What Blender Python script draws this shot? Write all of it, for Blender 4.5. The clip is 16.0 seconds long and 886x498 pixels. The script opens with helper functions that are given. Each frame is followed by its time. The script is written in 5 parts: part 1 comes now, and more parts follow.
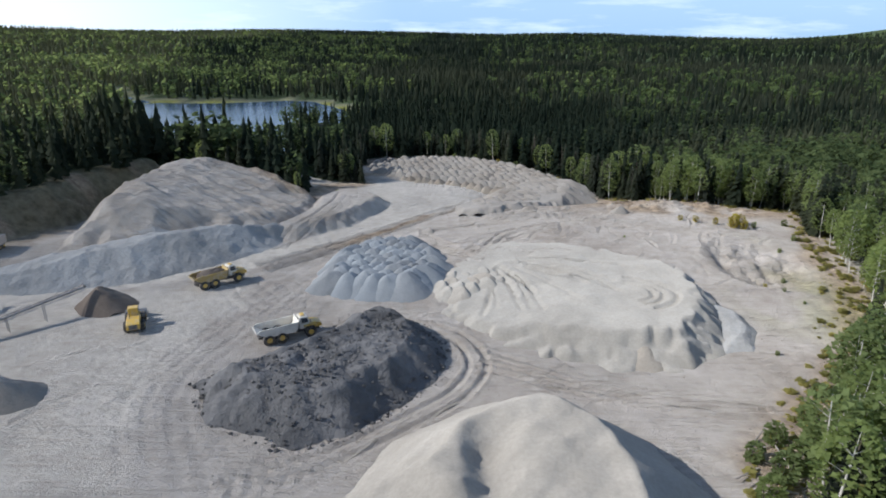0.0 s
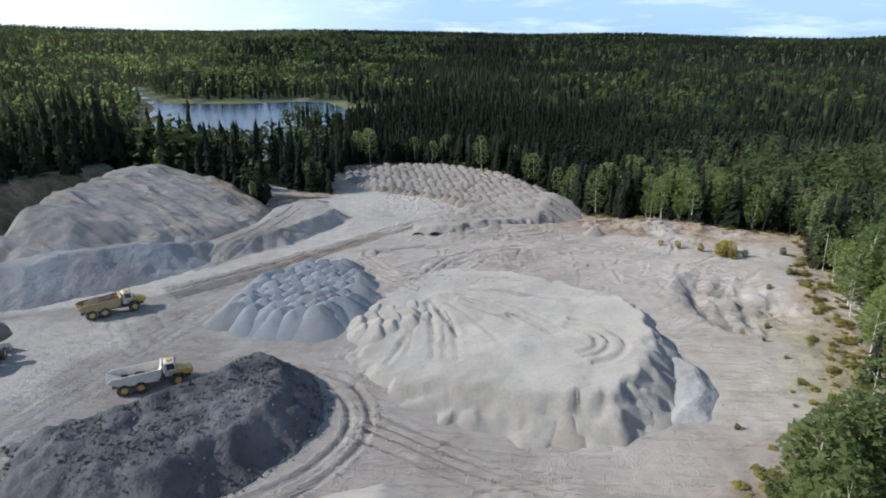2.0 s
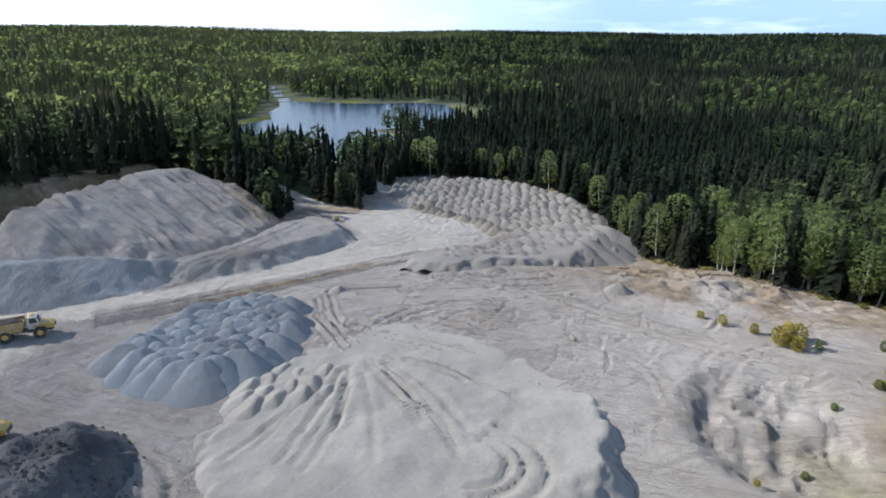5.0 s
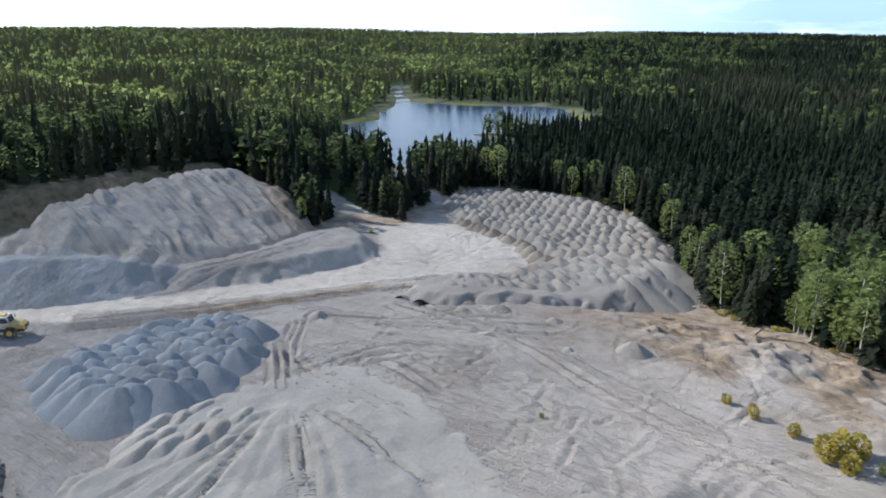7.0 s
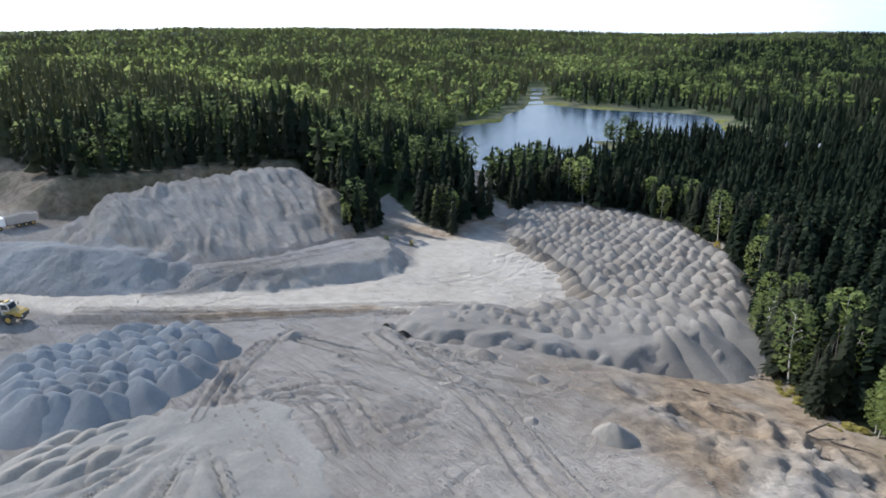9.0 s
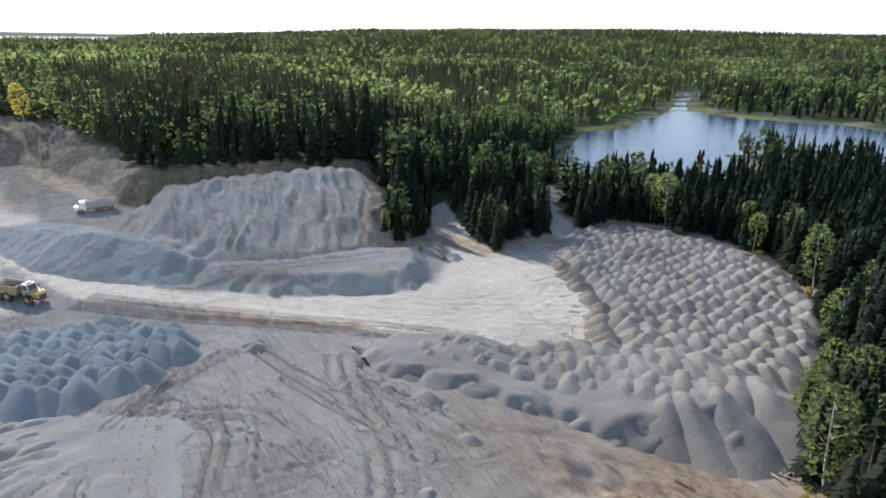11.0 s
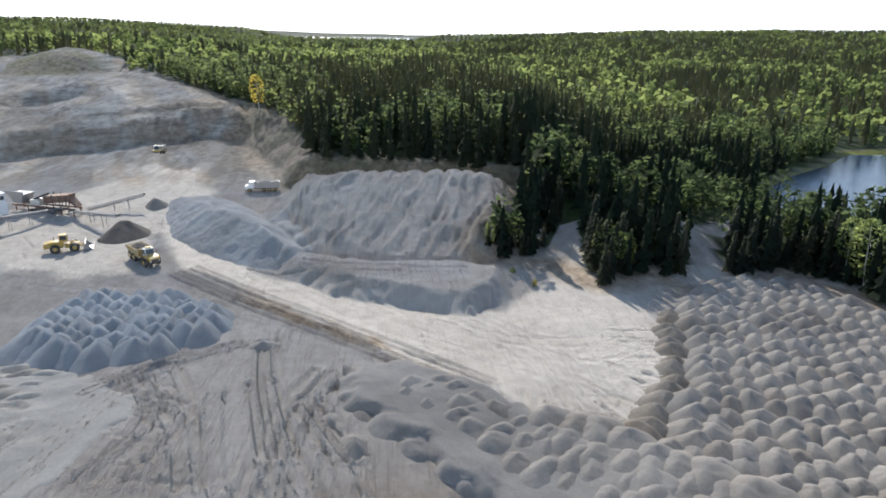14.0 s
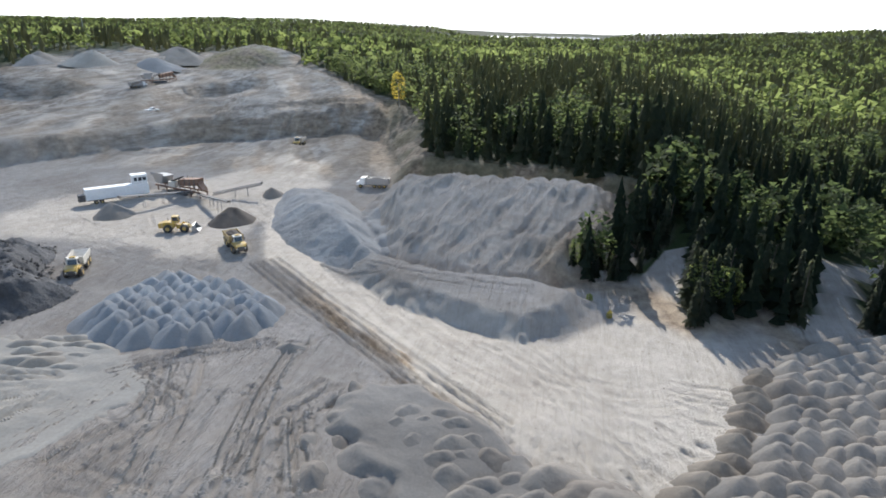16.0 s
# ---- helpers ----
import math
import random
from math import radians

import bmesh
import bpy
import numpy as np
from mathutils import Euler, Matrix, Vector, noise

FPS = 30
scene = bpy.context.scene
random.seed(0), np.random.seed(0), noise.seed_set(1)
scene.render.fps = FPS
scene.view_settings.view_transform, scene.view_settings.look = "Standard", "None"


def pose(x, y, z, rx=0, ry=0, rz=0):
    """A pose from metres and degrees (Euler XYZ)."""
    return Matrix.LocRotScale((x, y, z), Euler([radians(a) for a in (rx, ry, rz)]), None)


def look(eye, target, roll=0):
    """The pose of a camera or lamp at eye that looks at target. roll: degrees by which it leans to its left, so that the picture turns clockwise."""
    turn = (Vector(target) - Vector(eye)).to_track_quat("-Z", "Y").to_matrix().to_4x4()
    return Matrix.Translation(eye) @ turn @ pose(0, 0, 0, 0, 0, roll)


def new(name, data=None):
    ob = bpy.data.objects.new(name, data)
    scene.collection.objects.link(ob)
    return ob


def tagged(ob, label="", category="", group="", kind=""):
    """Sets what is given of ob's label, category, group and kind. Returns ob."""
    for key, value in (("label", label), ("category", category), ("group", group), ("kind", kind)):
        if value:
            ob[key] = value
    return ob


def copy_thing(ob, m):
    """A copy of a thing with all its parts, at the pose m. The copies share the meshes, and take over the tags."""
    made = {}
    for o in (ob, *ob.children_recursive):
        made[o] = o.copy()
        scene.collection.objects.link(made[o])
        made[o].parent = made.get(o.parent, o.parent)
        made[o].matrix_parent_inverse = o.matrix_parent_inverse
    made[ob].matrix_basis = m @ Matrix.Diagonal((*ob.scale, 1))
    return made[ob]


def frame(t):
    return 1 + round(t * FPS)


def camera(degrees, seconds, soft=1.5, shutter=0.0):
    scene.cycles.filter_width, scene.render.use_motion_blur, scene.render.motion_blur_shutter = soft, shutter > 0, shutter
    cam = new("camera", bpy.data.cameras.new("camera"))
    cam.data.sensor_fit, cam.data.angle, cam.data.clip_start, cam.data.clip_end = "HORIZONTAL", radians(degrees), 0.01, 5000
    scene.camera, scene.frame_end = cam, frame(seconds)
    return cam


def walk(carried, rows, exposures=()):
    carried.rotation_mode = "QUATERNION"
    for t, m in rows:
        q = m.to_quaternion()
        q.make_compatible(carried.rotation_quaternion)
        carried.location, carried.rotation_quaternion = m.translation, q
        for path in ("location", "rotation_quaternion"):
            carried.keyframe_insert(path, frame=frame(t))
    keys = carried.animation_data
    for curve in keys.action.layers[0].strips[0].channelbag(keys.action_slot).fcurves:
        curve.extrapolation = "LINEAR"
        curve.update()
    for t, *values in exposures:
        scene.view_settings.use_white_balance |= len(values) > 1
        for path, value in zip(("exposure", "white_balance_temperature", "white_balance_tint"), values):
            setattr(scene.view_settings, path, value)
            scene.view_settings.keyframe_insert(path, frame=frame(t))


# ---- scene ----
cam = camera(71.2, 16.0, soft=1.8)
METRES, EYE, TILT, LEAN, TURN = 200.0, 42.0, 0.0, 0.0, 0.0
ROWS = [
    (0.0, 0.0, 0.0, 0.0, 0.22, -18.82, -0.64),
    (0.5, 0.0248, 0.0201, -0.0003, 0.74, -18.81, -0.6),
    (1.0, 0.0483, 0.0411, -0.0005, 1.22, -18.8, -0.58),
    (1.5, 0.0716, 0.063, -0.0005, 2.25, -18.83, -0.6),
    (2.0, 0.0947, 0.0857, -0.0003, 3.86, -18.86, -0.61),
    (2.5, 0.1177, 0.1091, -0.0003, 5.87, -18.87, -0.62),
    (3.0, 0.1403, 0.1331, -0.0004, 7.93, -18.89, -0.63),
    (5.5, 0.2478, 0.2647, -0.0005, 21.88, -18.95, -0.62),
    (6.0, 0.2668, 0.2939, -0.0008, 25.67, -18.95, -0.63),
    (6.5, 0.2845, 0.324, -0.0013, 29.03, -18.96, -0.62),
    (7.0, 0.3007, 0.3543, -0.0016, 31.54, -18.96, -0.6),
    (7.5, 0.3155, 0.3852, -0.0019, 34.43, -19.01, -0.58),
    (8.0, 0.3288, 0.4164, -0.0023, 37.98, -19.01, -0.62),
    (8.5, 0.3412, 0.4488, -0.0025, 42.15, -19.05, -0.62),
    (9.0, 0.3519, 0.4813, -0.0029, 46.17, -19.08, -0.68),
    (11.5, 0.3841, 0.6391, -0.0046, 64.09, -19.21, -0.68),
    (12.0, 0.3855, 0.6683, -0.0051, 67.48, -19.25, -0.66),
    (12.5, 0.3849, 0.6966, -0.0056, 71.17, -19.24, -0.63),
    (13.0, 0.3826, 0.7246, -0.006, 75.49, -19.26, -0.64),
    (13.5, 0.3782, 0.7507, -0.0063, 80.17, -19.29, -0.78),
    (14.0, 0.3717, 0.7761, -0.0067, 85.54, -19.35, -0.79),
    (14.5, 0.3637, 0.7999, -0.0069, 90.73, -19.43, -0.88),
    (15.0, 0.3536, 0.8221, -0.0071, 95.24, -19.5, -0.84),
    (15.5, 0.3417, 0.8419, -0.0075, 98.93, -19.55, -0.87),
    (16.0, 0.3275, 0.86, -0.0073, 101.89, -19.62, -0.82),
]
walk(cam, [(t, pose(0, 0, EYE, TILT, LEAN, TURN) @ pose(METRES * x, METRES * y, METRES * z, 90 + pitch, roll, yaw)) for t, x, y, z, yaw, pitch, roll in ROWS],
     exposures=[(0, 0.42, 5900, 10), (3, 0.5, 5880, 10), (5.5, 0.64, 5850, 10), (9, 0.86, 5950, 10), (12, 0.96, 6150, 10), (16, 0.92, 6300, 10)])

# ---- world, sun, exposure ----
SUN_AZ, SUN_EL = 257.0, 33.0          # degrees clockwise from +y, and above the horizon
world = bpy.data.worlds.new("sky")
scene.world = world
world.use_nodes = True
wn, wl = world.node_tree.nodes, world.node_tree.links
wn.clear()
sky = wn.new("ShaderNodeTexSky")
sky.sky_type, sky.sun_disc = "NISHITA", False
sky.sun_elevation, sky.sun_rotation = radians(SUN_EL), radians(SUN_AZ)
sky.altitude, sky.air_density, sky.dust_density, sky.ozone_density = 300, 1.0, 0.5, 1.6
coord = wn.new("ShaderNodeTexCoord")
stretch = wn.new("ShaderNodeMapping")
stretch.inputs["Scale"].default_value = (3.0, 3.0, 22.0)
wl.new(coord.outputs["Generated"], stretch.inputs["Vector"])
puff = wn.new("ShaderNodeTexNoise")
puff.inputs["Scale"].default_value, puff.inputs["Detail"].default_value, puff.inputs["Roughness"].default_value = 1.7, 7, 0.62
wl.new(stretch.outputs["Vector"], puff.inputs["Vector"])
cloud_ramp = wn.new("ShaderNodeValToRGB")
cloud_ramp.color_ramp.elements[0].position, cloud_ramp.color_ramp.elements[1].position = 0.5, 0.78
wl.new(puff.outputs["Fac"], cloud_ramp.inputs["Fac"])
cloud_mix = wn.new("ShaderNodeMixRGB")
cloud_mix.inputs["Color2"].default_value = (7.0, 7.6, 8.3, 1)
split = wn.new("ShaderNodeSeparateXYZ")
wl.new(coord.outputs["Generated"], split.inputs["Vector"])
thick = wn.new("ShaderNodeMapRange")          # fair-weather clouds close up towards the horizon
thick.inputs["From Min"].default_value, thick.inputs["From Max"].default_value = 0.0, 0.5
thick.inputs["To Min"].default_value, thick.inputs["To Max"].default_value = 0.9, 0.8
wl.new(split.outputs["Z"], thick.inputs["Value"])
cover = wn.new("ShaderNodeMath")
cover.operation = "MULTIPLY"
wl.new(cloud_ramp.outputs["Color"], cover.inputs[0])
wl.new(thick.outputs["Result"], cover.inputs[1])
wl.new(cover.outputs["Value"], cloud_mix.inputs["Fac"])
towards = wn.new("ShaderNodeVectorMath")
towards.operation = "DOT_PRODUCT"
wl.new(coord.outputs["Generated"], towards.inputs[0])
towards.inputs[1].default_value = (math.sin(radians(SUN_AZ)), math.cos(radians(SUN_AZ)), 0.0)
glow = wn.new("ShaderNodeMapRange")
glow.inputs["From Min"].default_value, glow.inputs["From Max"].default_value = -0.15, 0.85
wl.new(towards.outputs["Value"], glow.inputs["Value"])
haze = wn.new("ShaderNodeMixRGB")
haze.inputs["Color1"].default_value, haze.inputs["Color2"].default_value = (3.0, 4.4, 6.1, 1), (12.0, 12.2, 12.4, 1)
wl.new(glow.outputs["Result"], haze.inputs["Fac"])
low = wn.new("ShaderNodeMapRange")            # haze thins out with height
low.inputs["From Min"].default_value, low.inputs["From Max"].default_value = 0.02, 0.3
low.inputs["To Min"].default_value, low.inputs["To Max"].default_value = 0.95, 0.0
wl.new(split.outputs["Z"], low.inputs["Value"])
hazy = wn.new("ShaderNodeMixRGB")
wl.new(low.outputs["Result"], hazy.inputs["Fac"])
wl.new(sky.outputs["Color"], hazy.inputs["Color1"])
wl.new(haze.outputs["Color"], hazy.inputs["Color2"])
wl.new(hazy.outputs["Color"], cloud_mix.inputs["Color1"])
sky_bg = wn.new("ShaderNodeBackground")
sky_bg.inputs["Strength"].default_value = 0.115
wl.new(cloud_mix.outputs["Color"], sky_bg.inputs["Color"])
sky_out = wn.new("ShaderNodeOutputWorld")
wl.new(sky_bg.outputs["Background"], sky_out.inputs["Surface"])

sun = new("sun", bpy.data.lights.new("sun", "SUN"))
sun.data.energy, sun.data.angle, sun.data.color = 4.0, radians(0.6), (1.0, 0.94, 0.86)
_a, _e = radians(SUN_AZ), radians(SUN_EL)
sun.matrix_world = look((0, 0, 200), (-math.sin(_a) * math.cos(_e) * 100, -math.cos(_a) * math.cos(_e) * 100, 200 - math.sin(_e) * 100))

# ---- numbers: noise, polygons, landform ----


def hash01(ix, iy, seed):
    n = (ix.astype(np.int64) * 374761393 + iy.astype(np.int64) * 668265263 + seed * 974711) & 0x7FFFFFFF
    n = ((n ^ (n >> 13)) * 1274126177) & 0x7FFFFFFF
    return ((n ^ (n >> 16)) & 0xFFFF) / 65535.0


def value_noise(x, y, seed=0):
    """Smooth noise, -1 to 1, one lump a unit."""
    ix, iy = np.floor(x), np.floor(y)
    fx, fy = x - ix, y - iy
    fx, fy = fx * fx * (3 - 2 * fx), fy * fy * (3 - 2 * fy)
    a, b = hash01(ix, iy, seed), hash01(ix + 1, iy, seed)
    c, d = hash01(ix, iy + 1, seed), hash01(ix + 1, iy + 1, seed)
    return 2 * ((a * (1 - fx) + b * fx) * (1 - fy) + (c * (1 - fx) + d * fx) * fy) - 1


def fbm(x, y, octaves=4, seed=0):
    v, amp = 0.0, 0.5
    for o in range(octaves):
        v = v + amp * value_noise(x * 2 ** o + 17.3 * o, y * 2 ** o - 9.1 * o, seed + o)
        amp *= 0.5
    return v


def step(x):
    x = np.clip(x, 0, 1)
    return x * x * (3 - 2 * x)


def inside(poly, x, y):
    """Distance to the outline: positive inside, negative outside."""
    x, y = np.asarray(x, float), np.asarray(y, float)
    best, odd = np.full(x.shape, 1e18), np.zeros(x.shape, bool)
    for (x0, y0), (x1, y1) in zip(poly, poly[1:] + poly[:1]):
        ex, ey = x1 - x0, y1 - y0
        k = np.clip(((x - x0) * ex + (y - y0) * ey) / (ex * ex + ey * ey), 0, 1)
        best = np.minimum(best, (x - x0 - k * ex) ** 2 + (y - y0 - k * ey) ** 2)
        if y0 != y1:
            odd ^= ((y0 > y) != (y1 > y)) & (x < (x1 - x0) * (y - y0) / (y1 - y0) + x0)
    return np.where(odd, 1, -1) * np.sqrt(best)


def soft_min(a, b, k):
    h = np.clip(0.5 + 0.5 * (b - a) / k, 0, 1)
    return b * (1 - h) + a * h - k * h * (1 - h)


PIT = [(24, -60), (35, 40), (38, 56), (48, 68), (62, 80), (72, 98), (79, 118), (85, 138), (92, 158), (72, 163), (57, 172), (44, 186), (37, 203),
       (25, 224), (6, 237), (-12, 241), (-30, 229), (-22, 208), (-30, 203), (-25, 192), (-38, 184), (-42, 173), (-56, 184), (-80, 188), (-90, 166),
       (-91, 145), (-98, 128), (-122, 122), (-160, 108), (-190, 98), (-212, 78), (-275, 36), (-335, -12), (-352, -50), (-330, -92), (-300, -118), (-262, -138), (-200, -120), (-140, -60), (-95, -22), (-60, -60)]
BENCH = [(-70, -40), (-84, -2), (-104, 14), (-138, 38), (-147, 60), (-168, 84), (-163, 96), (-140, 108), (-118, 117), (-97, 124), (-90, 143), (-91, 165),
         (-84, 190), (-110, 230), (-420, 300), (-900, 100), (-900, -300), (-300, -400)]
HILL = [(-82, 122), (-62, 126), (-42, 140), (-34, 157), (-36, 172), (-52, 188), (-84, 192), (-88, 165), (-87, 140)]
BERM = [(-44, 131), (-33, 134), (-24, 144), (-18, 156), (-15, 167), (-21, 175), (-31, 178), (-36, 168), (-36, 152), (-41, 141)]
LAKE = [(-97, 270), (-117, 280), (-142, 308), (-160, 334), (-181, 357), (-178, 386), (-199, 414), (-213, 450), (-246, 499), (-277, 537), (-293, 562), (-330, 600),
        (-322, 612), (-288, 570), (-264, 533), (-228, 493), (-204, 485), (-182, 489), (-156, 500), (-131, 516), (-108, 510), (-87, 476), (-67, 438), (-54, 400), (-66, 384),
        (-92, 386), (-103, 367), (-82, 352), (-62, 346), (-60, 322), (-72, 285)]
RAMP = [(-25, 175), (-18, 191), (-36, 192), (-52, 195), (-52, 191), (-39, 184)]
RAMP_FAR = [(-19, 202), (-15, 211), (-30, 217), (-45, 221), (-72, 272), (-92, 282), (-86, 262), (-51, 217), (-32, 211), (-24, 205)]
FAR_LAKE = [(-3500, 230), (-3450, 0), (-3650, -260), (-4200, -560), (-4700, -640), (-4740, -200), (-4720, 300), (-4100, 290)]
TERRACE = [(-169, -83), (-178, -69), (-193, -53), (-228, -60), (-292, -69), (-340, -143), (-324, -241)]
POCKET_RIM = [(-146, 40), (-164, 60), (-176, 84), (-172, 100), (-200, 92), (-250, 60), (-300, 10), (-260, -10), (-200, 10)]
WATER = -8.0


EARTH_EDGE = [(-86, 178), (-93, 150), (-102, 133), (-124, 127), (-158, 114), (-186, 104)]


def edge_bank(x, y):
    """Metres outwards from the western cut edge; far off it, a large number."""
    x, y = np.asarray(x, float), np.asarray(y, float)
    out = -inside(PIT, x, y)
    near = np.full(x.shape, 1e9)
    for (x0, y0), (x1, y1) in zip(EARTH_EDGE, EARTH_EDGE[1:]):
        ex, ey = x1 - x0, y1 - y0
        k = np.clip(((x - x0) * ex + (y - y0) * ey) / (ex * ex + ey * ey), 0, 1)
        near = np.minimum(near, np.hypot(x - x0 - k * ex, y - y0 - k * ey))
    return np.where(near < 16, out, 1e3)


def ground_height(x, y):
    x, y = np.asarray(x, float), np.asarray(y, float)
    r = np.hypot(x, y - 120)
    z = -2.0 - 4.2 * step((y - 236) / 40) + 0 * x
    z = z + 3.8 * step(1.35 - np.hypot((x - 46) / 40, (y - 138) / 28) * 0.75)
    z = z - 2.2 * step(1.3 - np.hypot((x - 36) / 26, (y - 176) / 20))
    z = z - 1.0 * step(1.4 - np.hypot((x - 44) / 26, (y - 84) / 22))
    z = z + 2.2 * step((-62 - x) / 55) * step((160 - y) / 50)
    # quarried bench and the wooded terrace behind it
    top = 5.6 + 0.045 * np.clip(-90 - x, 0, 190) - 5 * step((-x - 330) / 200) * step((y + 40) / 100) + 2.2 * step((-150 - x) / 60) * step((60 - y) / 60) - 12.2 * step((y - 190) / 70)
    d = inside(BENCH, x, y) + 2.5 * fbm(x / 9, y / 9, 3, 5)
    steep = 1.15 - 0.6 * step((-96 - x) / 14) * step((y - 90) / 10)
    lift = soft_min(np.clip(steep * d, -5, 60), np.maximum(top - z, 0), 2.0)
    z = z + np.maximum(lift, 0) * step((900 + x) / 500)
    z = z + 8.0 * step((-0.9 * x - 0.43 * y - 265) / 110) * step((60 - y) / 80) * step((900 + x) / 400)
    z = z + 9.0 * step(1.3 - np.hypot((x + 318) / 34, (y + 32) / 30))
    # cut face of the upper bench
    z = z - 5.0 * step(2.6 * (1.3 - np.hypot((x + 192) / 30, (y - 12) / 20)))
    z = z - 3.0 * step(2.4 * (1.2 - np.hypot((x + 150) / 34, (y + 62) / 18)))
    d = inside(TERRACE, x, y) + 3 * fbm(x / 14, y / 14, 2, 15)
    z = z + np.clip(0.9 * d, 0, 4.5)
    d = inside(POCKET_RIM, x, y) + 2 * fbm(x / 10, y / 10, 2, 16)
    z = z + np.clip(0.28 * d, 0, 3.2)
    # brown earth pushed up along the western forest edge
    d = edge_bank(x, y)
    z = z + (0.3 + 1.6 * fbm(x / 8, y / 8, 3, 19)) * step(1.3 - np.abs(d - 4) / 7)
    # knoll under the spruces
    z = z + 7.0 * np.exp(-((x + 62) / 20) ** 2 - ((y - 203) / 16) ** 2)
    z = z + 3.0 * np.exp(-((x + 44) / 12) ** 2 - ((y - 216) / 9) ** 2)
    # slumped hill of fines
    d = inside(HILL, x, y) + 1.6 * fbm(x / 7, y / 7, 3, 9) + 1.7 * np.abs(value_noise(x / 5.5, y / 5.5, 7)) - 0.6
    gully = np.abs(value_noise((0.33 * x + 0.94 * y) / 2.6, (0.94 * x - 0.33 * y) / 15, 6)) + 0.6 * np.abs(value_noise((x + y) / 7, (x - y) / 17, 6))
    plane = np.minimum(2.4 + 0.23 * (-47 - x) + 0.03 * (y - 147), 8.2) + 1.1 * fbm(x / 10, y / 10, 4, 2) - 0.6 * gully
    rise = soft_min(0.85 * d, plane + 2.0, 0.35)
    z = np.where(d > 0, np.maximum(z, -1.5 + rise), z)
    d = inside(BERM, x, y) + 0.9 * fbm(x / 5, y / 5, 3, 3) + 0.7 * np.abs(value_noise(x / 3, y / 3, 8))
    z = np.where(d > 0, np.maximum(z, -2 + soft_min(0.78 * d, 2.9 + 0.5 * fbm(x / 6, y / 6, 3, 10), 0.3)), z)
    # lake bed and shore
    d = inside(LAKE, x, y)
    near = step((d + 45) / 42)
    z = z * (1 - near) + (WATER + 0.5 - 2.5 * step((d + 6) / 14)) * near
    d = inside(FAR_LAKE, x, y)
    # rolling country to the horizon
    far = step((r - 650) / 3900)
    west = step((-x - 450) / 700) * step(1.3 - np.abs(y - 150) / 1300)
    z = z + 62 * far * (1 - west * (0.68 + 0.12 * step((4000 - r) / 500))) + 24 * step((r - 500) / 1200) * fbm(x / 900, y / 900, 3, 21) * (1 - 0.85 * west)
    z = z - 17 * west * step((r - 700) / 1500) * step((4050 - r) / 150)
    z = z + 75 * np.exp(-((x - 2700) / 420) ** 2 - ((y - 3750) / 420) ** 2)
    flat = step((d + 250) / 250)
    z = z * (1 - flat) - 20.0 * flat
    return z


def curve_points(points, gap=1.0):
    """A smooth line through points, one every gap metres."""
    p = [np.array(q, float) for q in points]
    p = [2 * p[0] - p[1]] + p + [2 * p[-1] - p[-2]]
    out = []
    for a, b, c, d in zip(p, p[1:], p[2:], p[3:]):
        n = max(2, int(np.linalg.norm(c - b) / gap))
        for k in range(n):
            t = k / n
            out.append(0.5 * (2 * b + (c - a) * t + (2 * a - 5 * b + 4 * c - d) * t * t + (3 * b - a - 3 * c + d) * t ** 3))
    out.append(p[-2])
    return np.array(out)


def beside(line, off):
    """The same line, shifted sideways."""
    t = np.gradient(line, axis=0)
    t /= np.maximum(np.linalg.norm(t, axis=1)[:, None], 1e-6)
    return line + off * np.stack([-t[:, 1], t[:, 0]], 1)


# wheel tracks: points of the line, number of passes side by side, their spacing
ROUTES = [
    ([(-8, 91.5), (1.5, 87.5), (5, 79), (2, 70.5), (-5, 63.5), (-13, 57), (-22, 52)], 2, 2.3),
    ([(6, 80), (17, 74), (29, 70), (42, 69)], 4, 1.5),
    ([(5, 147), (16, 144), (29, 143), (41, 138), (55, 133), (68, 129)], 3, 2.0),
    ([(-2.5, 127), (7.5, 118)], 3, 1.3),
    ([(8, 139), (21, 143), (32, 148)], 2, 2.6),
    ([(10, 123), (15, 131), (28, 136)], 3, 2.2),
    ([(-36, 116), (-28, 125), (-10, 145), (0, 156), (8, 166)], 5, 1.3),
    ([(-38, 128), (-32, 140), (-28.5, 156), (-28, 168)], 2, 2.0),
        ([(-5, 137), (9.5, 140), (24, 144)], 4, 0.9),
    ([(4, 126), (15, 130.5), (26, 128)], 5, 1.1),
    ([(26, 118), (19, 119.8), (4, 123.4), (-4.5, 133.8)], 3, 0.9),
    ([(12, 144.6), (17, 147.2), (24, 150.8)], 4, 1.0),
]
